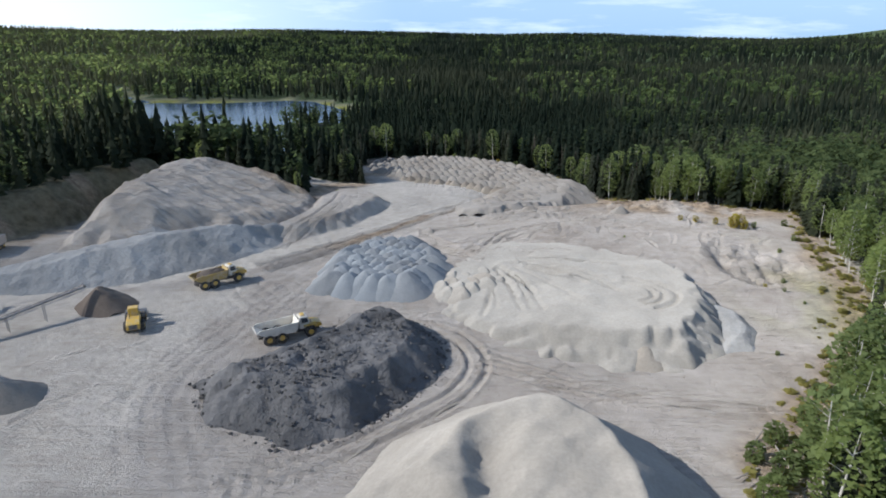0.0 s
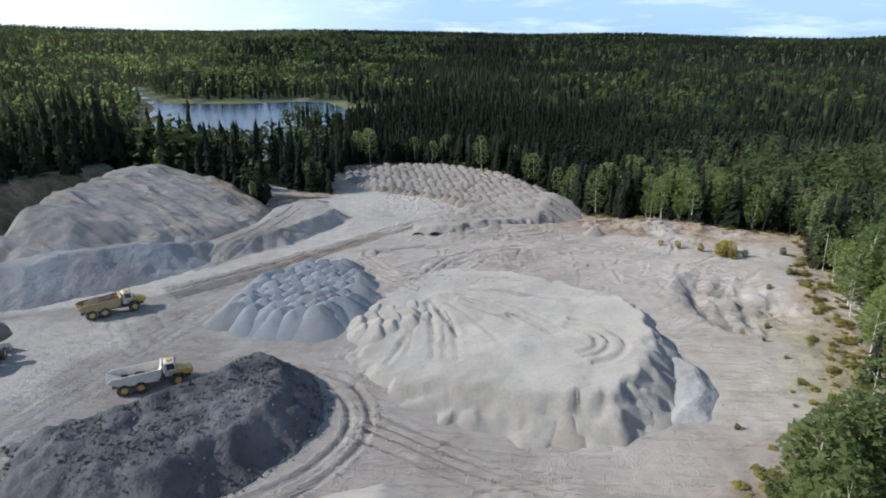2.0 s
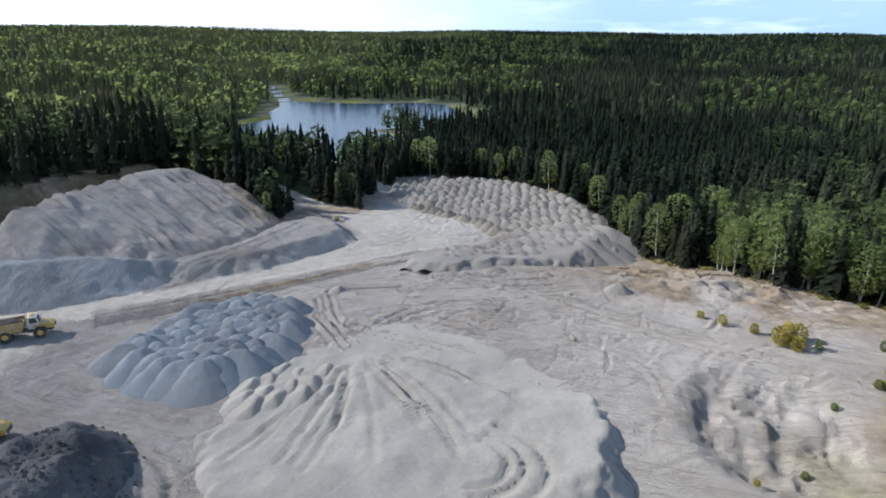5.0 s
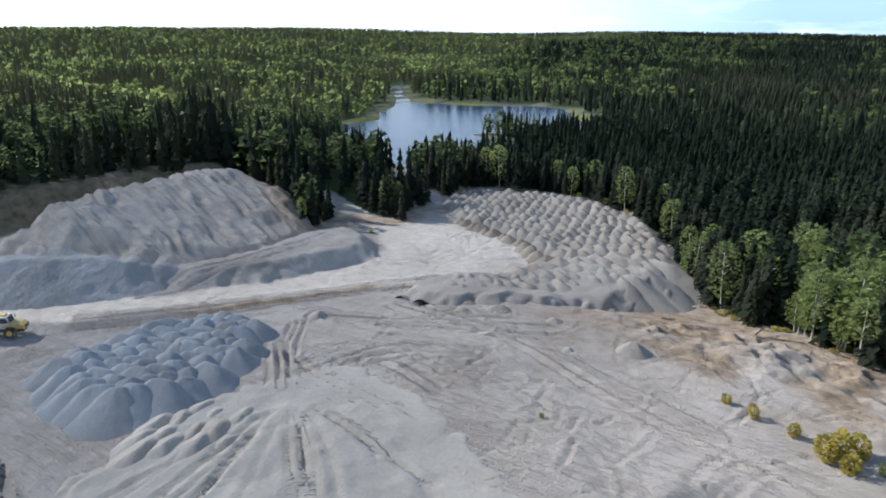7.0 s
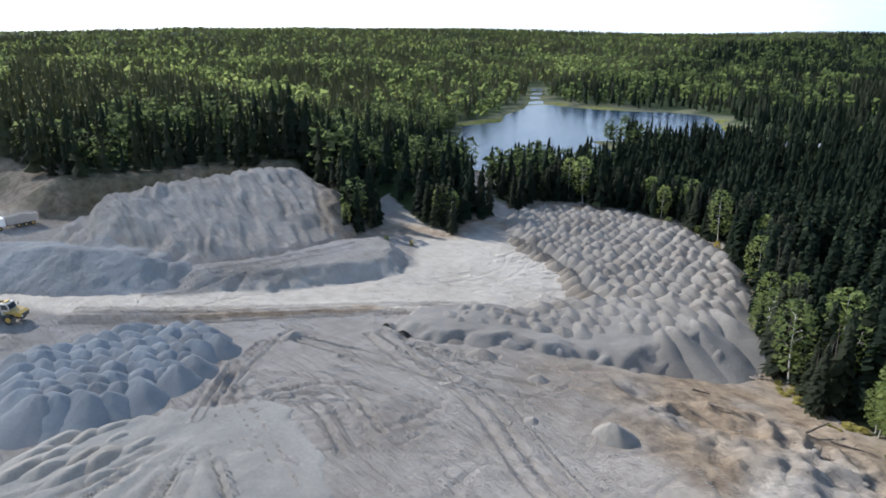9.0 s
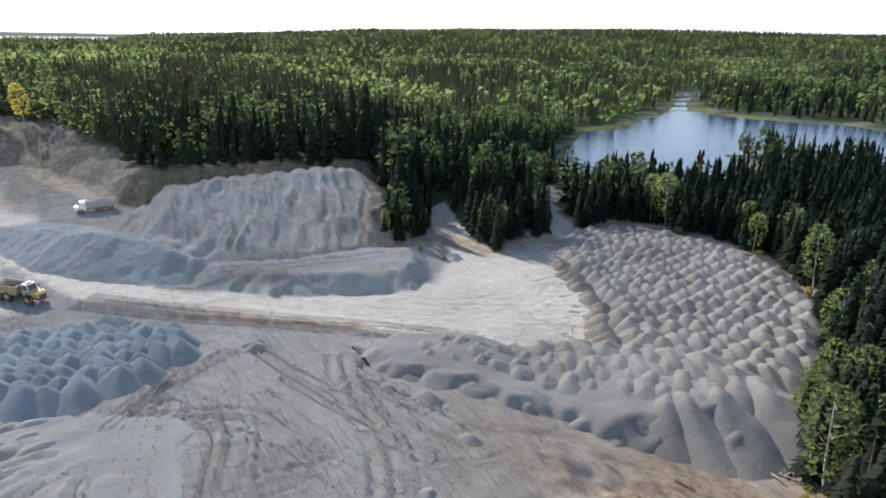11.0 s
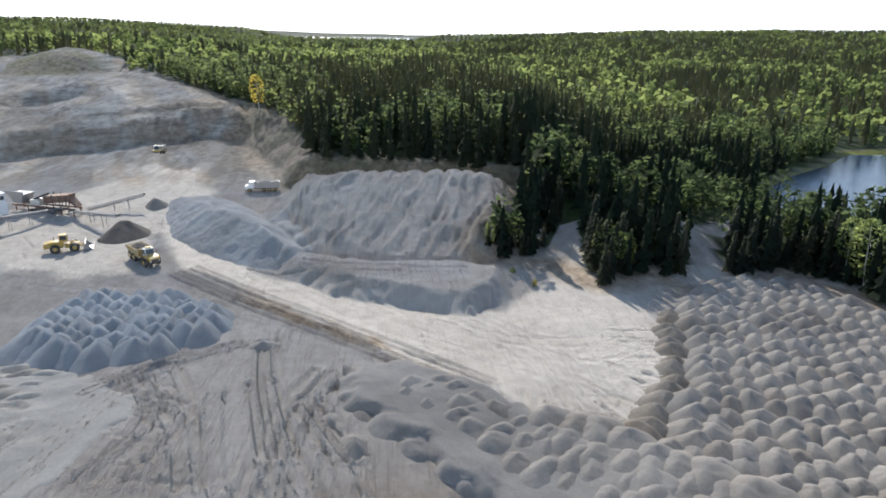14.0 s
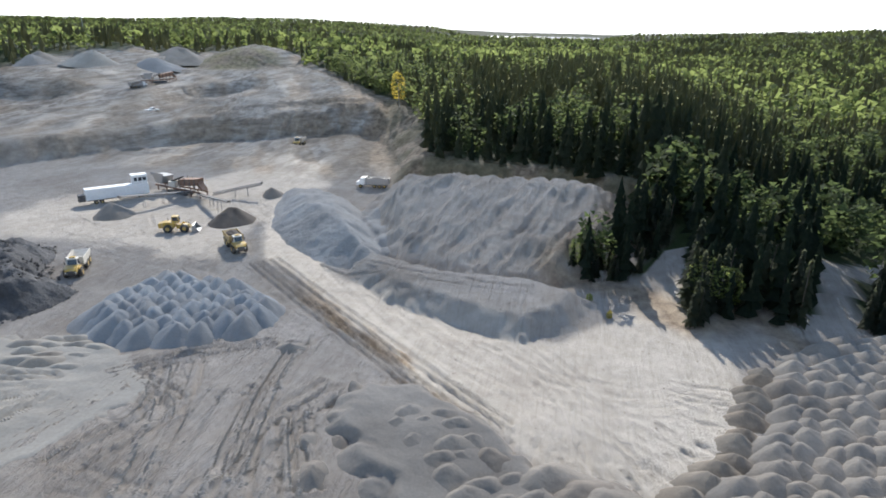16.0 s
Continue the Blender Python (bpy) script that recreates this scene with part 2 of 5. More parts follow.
WIDE_ROUTES = [
    ([(-29, 121.5), (-15, 137.5), (-2, 154), (6, 165)], 7, 0.9),
    ([(-14, 166), (-2, 175), (10, 178), (16, 180)], 5, 1.6),
    ([(-10, 160), (-4, 172), (-3, 184), (-8, 192)], 4, 2.1),
    ([(-42, 127), (-14, 153), (-3, 168), (6, 184)], 3, 3.4),
    ([(-26, 48), (-36, 69), (-33, 88), (-24, 118), (-10, 140)], 4, 2.6),
    ([(-70, 108), (-45, 112), (-28, 96), (-10, 98), (6, 88)], 4, 2.4),
    ([(-34, 60), (-52, 66), (-72, 40), (-90, 40)], 3, 2.6),
    ([(-60, 110), (-80, 92), (-110, 92), (-135, 84)], 5, 2.6),
    ([(-70, 20), (-110, -8), (-170, -10), (-230, 10)], 4, 3.0),
    ([(-150, 100), (-172, 96), (-190, 82), (-196, 60), (-214, 44)], 6, 3.4),
    ([(-160, 40), (-186, 42), (-214, 30), (-250, 24)], 6, 3.2),
    ([(-100, 6), (-128, 8), (-150, -8), (-160, -30)], 5, 3.6),
    ([(34, 132), (48, 124), (52, 116)], 3, 1.8),
    ([(46, 160), (56, 150), (70, 148), (82, 152)], 3, 2.2),
]
ruts = []
_r = random.Random(5)
for pts, passes, gap in ROUTES + WIDE_ROUTES:
    mid = curve_points(pts)
    for k in range(passes):
        off = (k - (passes - 1) / 2) * gap + _r.uniform(-0.3, 0.3)
        ruts.append((beside(mid, off), _r.uniform(0.045, 0.085) if (pts, passes, gap) in WIDE_ROUTES else _r.uniform(0.18, 0.32), _r.uniform(0.32, 0.5)))
# short strokes of blade and bucket
for k in range(320):
    if k < 170:
        x, y, a = _r.uniform(4, 75), _r.uniform(104, 160), _r.gauss(1.0, 0.6)
    elif k < 250:
        b = _r.uniform(-0.25, 1.5)
        r = _r.uniform(17, 25)
        x, y = -10 + r * math.cos(b), 172 + 0.8 * r * math.sin(b)
        if float(inside(PIT, x, y)) < 6:
            continue
        a = b + _r.gauss(0, 0.15)
    else:
        x, y, a = _r.uniform(-75, 30), _r.uniform(52, 150), _r.gauss(0.7, 0.5)
    n, bend = _r.randint(3, 9), _r.gauss(0, 0.06)
    line = [(x, y)]
    for _ in range(n):
        a += bend
        line.append((line[-1][0] + math.cos(a), line[-1][1] + math.sin(a)))
    ruts.append((np.array(line), _r.uniform(0.05, 0.15), _r.uniform(0.25, 0.42)))


def carve(x, y):
    """Depth of all ruts, with the ridges that they push up."""
    shape = x.shape
    x, y = x.ravel(), y.ravel()
    out = np.zeros(x.shape)
    for line, deep, wide in ruts:
        lo, hi = line.min(0) - 2, line.max(0) + 2
        sel = np.nonzero((x > lo[0]) & (x < hi[0]) & (y > lo[1]) & (y < hi[1]))[0]
        if not len(sel):
            continue
        px, py, best = x[sel], y[sel], np.full(len(sel), 1e9)
        for (x0, y0), (x1, y1) in zip(line, line[1:]):
            ex, ey = x1 - x0, y1 - y0
            k = np.clip(((px - x0) * ex + (py - y0) * ey) / (ex * ex + ey * ey + 1e-9), 0, 1)
            best = np.minimum(best, (px - x0 - k * ex) ** 2 + (py - y0 - k * ey) ** 2)
        d = np.sqrt(best) / wide
        out[sel] += deep * (-np.exp(-d ** 4 * 0.6) + 0.75 * np.exp(-((d - 1.6) / 0.42) ** 2))
    return np.maximum(out, -0.45).reshape(shape)


def ground_detail(x, y):
    """Rutted, churned surface inside the pit."""
    x, y = np.asarray(x, float), np.asarray(y, float)
    w = step((inside(PIT, x, y) + 4) / 10) * step((420 - np.hypot(x, y - 100)) / 60)
    hill = step((inside(HILL, x, y) - 1) / 3)
    rough = step((fbm(x / 22, y / 22, 2, 31) + 0.15) * 2.5)
    z = 0.22 * fbm(x / 6, y / 6, 3, 40) + 0.14 * rough * fbm(x / 1.5, y / 1.5, 2, 50)
    warp = 2.2 * fbm(x / 14, y / 14, 2, 65)
    z = z - 0.6 * hill * np.abs(value_noise((0.2 * x + 0.98 * y + warp) / 0.95, (x - 0.2 * y) / 7, 69))
    z = z - hill * (1.0 * np.abs(value_noise((0.33 * x + 0.94 * y + warp) / 2.1, (0.94 * x - 0.33 * y) / 13, 66)) + 0.35 * np.abs(value_noise((x - y + warp) / 2.4, (x + y) / 12, 67)) - 0.4)
    # washed-out hole at the tip of the sand bank
    z = z - 1.0 * np.exp(-((x - 8.5 + 0.5 * (y - 149.5)) / 1.1) ** 2 - ((y - 149.5) / 2.4) ** 2)
    # dug-over earth at the north-east rim, slumped hollow at the east side
    rim = step(1.5 - np.hypot((x - 60) / 24, (y - 160) / 9))
    z = z + rim * (2.0 * fbm(x / 5, y / 5, 4, 70) + 0.5 - 0.9 * np.abs(value_noise(x / 3.5 + y / 9, y / 2.4, 71)) - 0.55 * np.abs(value_noise((x + 0.6 * y) / 2.6, (y - 0.6 * x) / 0.95, 72)))
    hollow = step(2.0 * (1.15 - np.hypot((x - 63) / 10, (y - 116) / 11)))
    z = z + hollow * (-1.2 + 1.4 * fbm(x / 4, y / 4, 4, 74) - 0.5 * np.abs(value_noise(x / 1.8, y / 3.0, 75)))
    west = step((-95 - x) / 25)
    z = z + west * (1.3 * fbm(x / 11, y / 11, 4, 79) - 0.9 * np.abs(value_noise(x / 9 + y / 20, y / 16, 81)))
    base = ground_height(x, y)
    band = 0.34 * np.sin(base * 3.6 + 3 * fbm(x / 30, y / 30, 2, 84)) + 0.16 * np.sin(base * 8.5 + 4 * fbm(x / 25, y / 25, 2, 85))
    z = z + west * band * (0.5 + step(fbm(x / 40, y / 40, 2, 86) * 2 + 0.5))
    return w * (z + carve(x, y))


def height(x, y):
    return ground_height(x, y) + ground_detail(x, y)


def z_at(x, y):
    return float(height(np.array([x]), np.array([y]))[0])


def shore_band(x, y):
    """Width of the reed bed between the water and the trees."""
    west = step(1.3 - np.hypot((x + 205) / 42, (y - 408) / 62))
    far = step((y - 470) / 30) * step((x + 260) / 30)
    east = step((x + 84) / 14) * step((y - 352) / 20)
    return 2.5 + 24 * west * step(0.5 + 1.4 * fbm(x / 18, y / 18, 2, 13)) + 7 * far + 9 * east


def is_forest(x, y, margin=0.0):
    ok = inside(PIT, x, y) + 2.5 * fbm(x / 8, y / 8, 2, 77) < -margin
    ok &= inside(LAKE, x, y) < -2 - shore_band(x, y) - 4 * (fbm(x / 25, y / 25, 2, 12) + 0.5)
    ok &= edge_bank(x, y) > 6.5 + 5 * fbm(x / 7, y / 7, 2, 18)
    ok &= inside(RAMP, x, y) < -0.5
    ok &= inside(RAMP_FAR, x, y) < -0.5
    ok &= inside(FAR_LAKE, x, y) < np.where(x > -3750, -420, -40)
    ok &= np.hypot((x + 25) / 24, (y - 404) / 11) > 1
    return ok


# ---- materials ----


def nodes_of(name):
    m = bpy.data.materials.new(name)
    m.use_nodes = True
    return m, m.node_tree.nodes, m.node_tree.links, m.node_tree.nodes["Principled BSDF"]


def noise_node(n, l, vec, scale, detail=4, rough=0.55):
    t = n.new("ShaderNodeTexNoise")
    t.inputs["Scale"].default_value, t.inputs["Detail"].default_value, t.inputs["Roughness"].default_value = scale, detail, rough
    l.new(vec, t.inputs["Vector"])
    return t.outputs["Fac"]


def ramp_node(n, l, fac, stops):
    t = n.new("ShaderNodeValToRGB")
    e = t.color_ramp.elements
    while len(e) < len(stops):
        e.new(0.5)
    for el, (p, c) in zip(e, stops):
        el.position, el.color = p, (*c, 1) if len(c) == 3 else c
    l.new(fac, t.inputs["Fac"])
    return t.outputs["Color"]


def mix_node(n, l, fac, a, b, kind="MIX"):
    t = n.new("ShaderNodeMixRGB")
    t.blend_type = kind
    for sock, v in ((t.inputs["Fac"], fac), (t.inputs["Color1"], a), (t.inputs["Color2"], b)):
        if hasattr(v, "is_linked"):
            l.new(v, sock)
        elif isinstance(v, (int, float)):
            sock.default_value = v
        else:
            sock.default_value = (*v, 1)
    return t.outputs["Color"]


def place_node(n, l, scale=(1, 1, 1), turn=0):
    g = n.new("ShaderNodeNewGeometry")
    m = n.new("ShaderNodeMapping")
    m.inputs["Scale"].default_value = scale
    m.inputs["Rotation"].default_value = (0, 0, radians(turn))
    l.new(g.outputs["Position"], m.inputs["Vector"])
    return m.outputs["Vector"]


def bump_node(n, l, bsdf, fac, strength, dist, before=None):
    b = n.new("ShaderNodeBump")
    b.inputs["Strength"].default_value, b.inputs["Distance"].default_value = strength, dist
    l.new(fac, b.inputs["Height"])
    if before is not None:
        l.new(before.outputs["Normal"], b.inputs["Normal"])
    l.new(b.outputs["Normal"], bsdf.inputs["Normal"])
    return b


def loose_material(name, dark, light, grain=3.0, relief=0.12, rough=0.92, lump=0.25):
    """Sand, gravel, crushed rock: stains at two scales, grain and relief."""
    m, n, l, bsdf = nodes_of(name)
    p = place_node(n, l)
    big = noise_node(n, l, p, 0.09, 5, 0.6)
    fine = noise_node(n, l, p, grain, 6, 0.7)
    c = ramp_node(n, l, big, [(0.3, dark), (0.68, light)])
    c = mix_node(n, l, 0.5, c, ramp_node(n, l, fine, [(0.3, (0.74, 0.74, 0.74)), (0.7, (1.14, 1.14, 1.14))]), "MULTIPLY")
    o = n.new("ShaderNodeObjectInfo")        # every tipped load is a little different
    c = mix_node(n, l, 1.0, c, ramp_node(n, l, o.outputs["Random"], [(0.0, (0.9, 0.86, 0.82)), (0.4, (1.0, 1.0, 1.0)), (1.0, (1.05, 1.04, 1.02))]), "MULTIPLY")
    l.new(c, bsdf.inputs["Base Color"])
    bsdf.inputs["Roughness"].default_value = rough
    bsdf.inputs["Specular IOR Level"].default_value = 0.15
    bsdf.inputs["Diffuse Roughness"].default_value = 0.9
    b = bump_node(n, l, bsdf, noise_node(n, l, p, lump, 5, 0.55), 0.55, 0.6)
    bump_node(n, l, bsdf, fine, 0.5, relief, b)
    return m


def foliage_material(name, dark, light, rough=0.75, through_light=0.56):
    """Leaves or needles; each plant's tint, in the forest also painted haze and cloud shade, comes with its colour
    attribute.
    """
    m, n, l, bsdf = nodes_of(name)
    a = n.new("ShaderNodeAttribute")
    a.attribute_name = "tint"
    o = n.new("ShaderNodeObjectInfo")
    p = place_node(n, l)
    f = noise_node(n, l, p, 1.3, 3)
    add = n.new("ShaderNodeMath")
    add.operation = "MULTIPLY_ADD"
    l.new(f, add.inputs[0])
    add.inputs[1].default_value = 0.35
    l.new(a.outputs["Fac"], add.inputs[2])
    c = ramp_node(n, l, add.outputs[0], [(0.15, dark), (1.1, light)])
    c = mix_node(n, l, o.outputs["Random"], c, mix_node(n, l, 1.0, c, (1.2, 1.2, 1.0), "MULTIPLY"))
    l.new(c, bsdf.inputs["Base Color"])
    bsdf.inputs["Roughness"].default_value = rough
    bsdf.inputs["Specular IOR Level"].default_value = 0.08
    thin = n.new("ShaderNodeBsdfTranslucent")
    l.new(mix_node(n, l, 1.0, c, (1.5, 1.42, 1.25), "MULTIPLY"), thin.inputs["Color"])
    both = n.new("ShaderNodeMixShader")
    both.inputs["Fac"].default_value = through_light
    l.new(bsdf.outputs["BSDF"], both.inputs[1])
    l.new(thin.outputs["BSDF"], both.inputs[2])
    l.new(both.outputs["Shader"], n["Material Output"].inputs["Surface"])
    return m


def plain_material(name, colour, rough=0.5, metal=0.0, wear=0.25):
    m, n, l, bsdf = nodes_of(name)
    t = n.new("ShaderNodeTexCoord")
    f = noise_node(n, l, t.outputs["Object"], 1.6, 6, 0.65)
    dust = (0.38, 0.33, 0.27)
    c = mix_node(n, l, ramp_node(n, l, f, [(0.45, (0, 0, 0)), (0.75, (wear * 2, wear * 2, wear * 2))]), colour, dust)
    l.new(c, bsdf.inputs["Base Color"])
    bsdf.inputs["Roughness"].default_value, bsdf.inputs["Metallic"].default_value = rough, metal
    return m


def ground_material():
    m, n, l, bsdf = nodes_of("quarry_ground")
    p = place_node(n, l)
    zone = n.new("ShaderNodeAttribute")
    zone.attribute_name = "zone"
    sep = n.new("ShaderNodeSeparateColor")
    l.new(zone.outputs["Color"], sep.inputs["Color"])
    big = noise_node(n, l, p, 0.05, 6, 0.6)
    mid = noise_node(n, l, p, 0.45, 6, 0.65)
    fine = noise_node(n, l, p, 4.0, 5, 0.7)
    sand = ramp_node(n, l, big, [(0.32, (0.345, 0.303, 0.256)), (0.5, (0.42, 0.377, 0.325)), (0.7, (0.485, 0.44, 0.387))])
    sand = mix_node(n, l, zone.outputs["Alpha"], sand, ramp_node(n, l, big, [(0.3, (0.4, 0.364, 0.312)), (0.7, (0.49, 0.453, 0.395))]))
    sand = mix_node(n, l, 0.45, sand, ramp_node(n, l, mid, [(0.3, (0.7, 0.67, 0.63)), (0.65, (1.15, 1.15, 1.15))]), "MULTIPLY")
    # scrapes and ruts: long thin streaks, their direction changing from patch to patch
    runs = []
    bend = noise_node(n, l, p, 0.05, 2)
    for turn in (28, -35, 75):
        v = place_node(n, l, (0.1, 2.2, 0.3), turn)
        runs.append(noise_node(n, l, mix_node(n, l, 1.0, v, bend, "ADD"), 1.0, 4, 0.55))
    pick = ramp_node(n, l, noise_node(n, l, p, 0.035, 2), [(0.46, (0, 0, 0)), (0.54, (1, 1, 1))])
    pick2 = ramp_node(n, l, noise_node(n, l, place_node(n, l, (1, 1, 1), 40), 0.05, 2), [(0.5, (0, 0, 0)), (0.56, (1, 1, 1))])
    ruts = mix_node(n, l, pick2, mix_node(n, l, pick, runs[0], runs[1]), runs[2])
    edge = ramp_node(n, l, ruts, [(0.4, (0, 0, 0)), (0.47, (0.75, 0.75, 0.75)), (0.62, (1, 1, 1))])
    sand = mix_node(n, l, 0.17, sand, ramp_node(n, l, ruts, [(0.38, (0.66, 0.63, 0.58)), (0.48, (1.06, 1.06, 1.06))]), "MULTIPLY")
    # western benches: grey layering, with the light and shade of fine tracks painted in
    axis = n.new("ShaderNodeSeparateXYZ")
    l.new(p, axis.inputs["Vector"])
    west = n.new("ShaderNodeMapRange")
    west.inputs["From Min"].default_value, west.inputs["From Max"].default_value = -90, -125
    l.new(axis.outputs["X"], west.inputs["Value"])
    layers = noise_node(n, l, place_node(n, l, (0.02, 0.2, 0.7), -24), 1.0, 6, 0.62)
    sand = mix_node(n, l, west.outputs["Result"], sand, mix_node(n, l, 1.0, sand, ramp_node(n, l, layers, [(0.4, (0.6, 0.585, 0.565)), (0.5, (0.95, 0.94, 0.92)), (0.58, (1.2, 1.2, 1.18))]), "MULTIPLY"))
    soil = ramp_node(n, l, mid, [(0.35, (0.18, 0.13, 0.088)), (0.65, (0.43, 0.335, 0.228))])
    grass = ramp_node(n, l, mid, [(0.35, (0.12, 0.135, 0.03)), (0.65, (0.3, 0.29, 0.07))])
    floor = ramp_node(n, l, noise_node(n, l, p, 0.02, 8, 0.7), [(0.35, (0.03, 0.045, 0.018)), (0.65, (0.075, 0.1, 0.035))])
    c = mix_node(n, l, sep.outputs["Red"], sand, soil)
    c = mix_node(n, l, sep.outputs["Green"], c, grass)
    c = mix_node(n, l, sep.outputs["Blue"], c, floor)
    l.new(c, bsdf.inputs["Base Color"])
    bsdf.inputs["Roughness"].default_value = 0.93
    bsdf.inputs["Specular IOR Level"].default_value = 0.15
    churn = n.new("ShaderNodeMapRange")      # loose churned sand is rougher than the graded road
    churn.inputs["To Min"].default_value, churn.inputs["To Max"].default_value = 1.0, 0.1
    l.new(zone.outputs["Alpha"], churn.inputs["Value"])
    l.new(churn.outputs["Result"], bsdf.inputs["Diffuse Roughness"])
    calm = n.new("ShaderNodeMapRange")
    calm.inputs["To Min"].default_value, calm.inputs["To Max"].default_value = 1.0, 0.25
    l.new(zone.outputs["Alpha"], calm.inputs["Value"])
    b = bump_node(n, l, bsdf, mix_node(n, l, 1.0, edge, calm.outputs["Result"], "MULTIPLY"), 0.7, 0.17)
    b = bump_node(n, l, bsdf, mid, 0.5, 0.45, b)
    bump_node(n, l, bsdf, fine, 1.0, 0.3, b)
    return m


def water_material():
    m, n, l, bsdf = nodes_of("lake_water")
    bsdf.inputs["Base Color"].default_value = (0.012, 0.03, 0.06, 1)
    bsdf.inputs["Roughness"].default_value = 0.2
    bsdf.inputs["IOR"].default_value = 1.33
    bump_node(n, l, bsdf, noise_node(n, l, place_node(n, l, (1, 0.5, 1), 30), 0.9, 4), 0.5, 0.25)
    return m


GROUND = ground_material()
LAKE_WATER = water_material()
BLACK_ROCK = loose_material("dark_crushed_rock", (0.06, 0.06, 0.061), (0.2, 0.193, 0.186), 1.4, 0.6, 0.85, 0.7)
BLUE_GRAVEL = loose_material("blue_grey_gravel", (0.235, 0.25, 0.258), (0.35, 0.365, 0.368), 5.0, 0.05)
GREY_GRAVEL = loose_material("coarse_grey_gravel", (0.275, 0.268, 0.25), (0.41, 0.4, 0.375), 2.2, 0.3, 0.92, 0.9)
PALE_SAND = loose_material("pale_screened_sand", (0.33, 0.302, 0.255), (0.43, 0.397, 0.34), 2.2, 0.08)
GREY_SAND = loose_material("grey_beige_dumped_sand", (0.235, 0.21, 0.178), (0.34, 0.309, 0.266), 3.0, 0.12)
TAN_SAND = loose_material("tan_dumped_sand", (0.23, 0.197, 0.155), (0.33, 0.288, 0.232), 3.0, 0.12)
BROWN_SAND = loose_material("brown_screened_earth", (0.13, 0.1, 0.08), (0.23, 0.19, 0.15), 3.0, 0.12)
NEEDLES = foliage_material("spruce_needles", (0.024, 0.036, 0.029), (0.142, 0.15, 0.108), through_light=0.7)
LEAVES = foliage_material("aspen_leaves", (0.055, 0.078, 0.036), (0.215, 0.26, 0.105), through_light=0.62)
OLIVE_LEAVES = foliage_material("olive_shrub_leaves", (0.15, 0.15, 0.055), (0.34, 0.31, 0.11))
YELLOW_LEAVES = foliage_material("yellow_leaves", (0.22, 0.19, 0.05), (0.4, 0.34, 0.09))
SPRUCE_BARK = plain_material("spruce_bark", (0.09, 0.07, 0.055), 0.9, 0, 0.1)
BIRCH_BARK = plain_material("birch_bark", (0.46, 0.43, 0.38), 0.8, 0, 0.2)

# ---- mesh helpers ----


def mesh_from(name, verts, faces, material, smooth=True):
    """verts: n x 3 array; faces: m x 3 or m x 4 array of one size."""
    me = bpy.data.meshes.new(name)
    verts, faces = np.asarray(verts, np.float32), np.asarray(faces, np.int32)
    k = faces.shape[1]
    me.vertices.add(len(verts))
    me.vertices.foreach_set("co", verts.ravel())
    me.loops.add(faces.size)
    me.loops.foreach_set("vertex_index", faces.ravel())
    me.polygons.add(len(faces))
    me.polygons.foreach_set("loop_start", np.arange(0, faces.size, k, dtype=np.int32))
    me.polygons.foreach_set("use_smooth", np.full(len(faces), smooth))
    me.materials.append(material)
    me.update(calc_edges=True)
    return me


def grid_faces(nx, ny):
    i = np.arange(nx * ny).reshape(ny, nx)
    return np.stack([i[:-1, :-1], i[:-1, 1:], i[1:, 1:], i[1:, :-1]], -1).reshape(-1, 4)


def part(name, bm, material, parent, label=""):
    me = bpy.data.meshes.new(name)
    bm.to_mesh(me)
    bm.free()
    me.materials.append(material)
    ob = new(name, me)
    ob.parent = parent
    if label:
        ob["label"] = label
    return ob


def thing(name, m, label, category, group="", kind=""):
    ob = new(name)
    ob.matrix_world = m
    return tagged(ob, label, category, group, kind)


def add_box(bm, x0, y0, z0, x1, y1, z1, bevel=0.04):
    made = bmesh.ops.create_cube(bm, size=1, matrix=Matrix.LocRotScale(((x0 + x1) / 2, (y0 + y1) / 2, (z0 + z1) / 2), None, (x1 - x0, y1 - y0, z1 - z0)))
    if bevel:
        edges = list({e for v in made["verts"] for e in v.link_edges})
        bmesh.ops.bevel(bm, geom=edges, offset=bevel, segments=1, affect="EDGES")


def box(x0, y0, z0, x1, y1, z1, bevel=0.04):
    bm = bmesh.new()
    add_box(bm, x0, y0, z0, x1, y1, z1, bevel)
    return bm


def add_rod(bm, a, b, r0, r1=None, sides=8):
    a, b = Vector(a), Vector(b)
    m = Matrix.Translation((a + b) / 2) @ (b - a).to_track_quat("Z", "Y").to_matrix().to_4x4()
    bmesh.ops.create_cone(bm, cap_ends=True, segments=sides, radius1=r0, radius2=r0 if r1 is None else r1, depth=(b - a).length, matrix=m)


def rod(a, b, r0, r1=None, sides=8):
    bm = bmesh.new()
    add_rod(bm, a, b, r0, r1, sides)
    return bm


def prism(profile, y0, y1, bevel=0.03):
    """A profile in x and z, drawn out along y."""
    bm = bmesh.new()
    f = bm.faces.new([bm.verts.new((x, y0, z)) for x, z in profile])
    made = bmesh.ops.extrude_face_region(bm, geom=[f])
    bmesh.ops.translate(bm, vec=(0, y1 - y0, 0), verts=[v for v in made["geom"] if isinstance(v, bmesh.types.BMVert)])
    bmesh.ops.recalc_face_normals(bm, faces=bm.faces)
    if bevel:
        bmesh.ops.bevel(bm, geom=list(bm.edges), offset=bevel, segments=1, affect="EDGES")
    return bm


# ---- ground, lakes ----


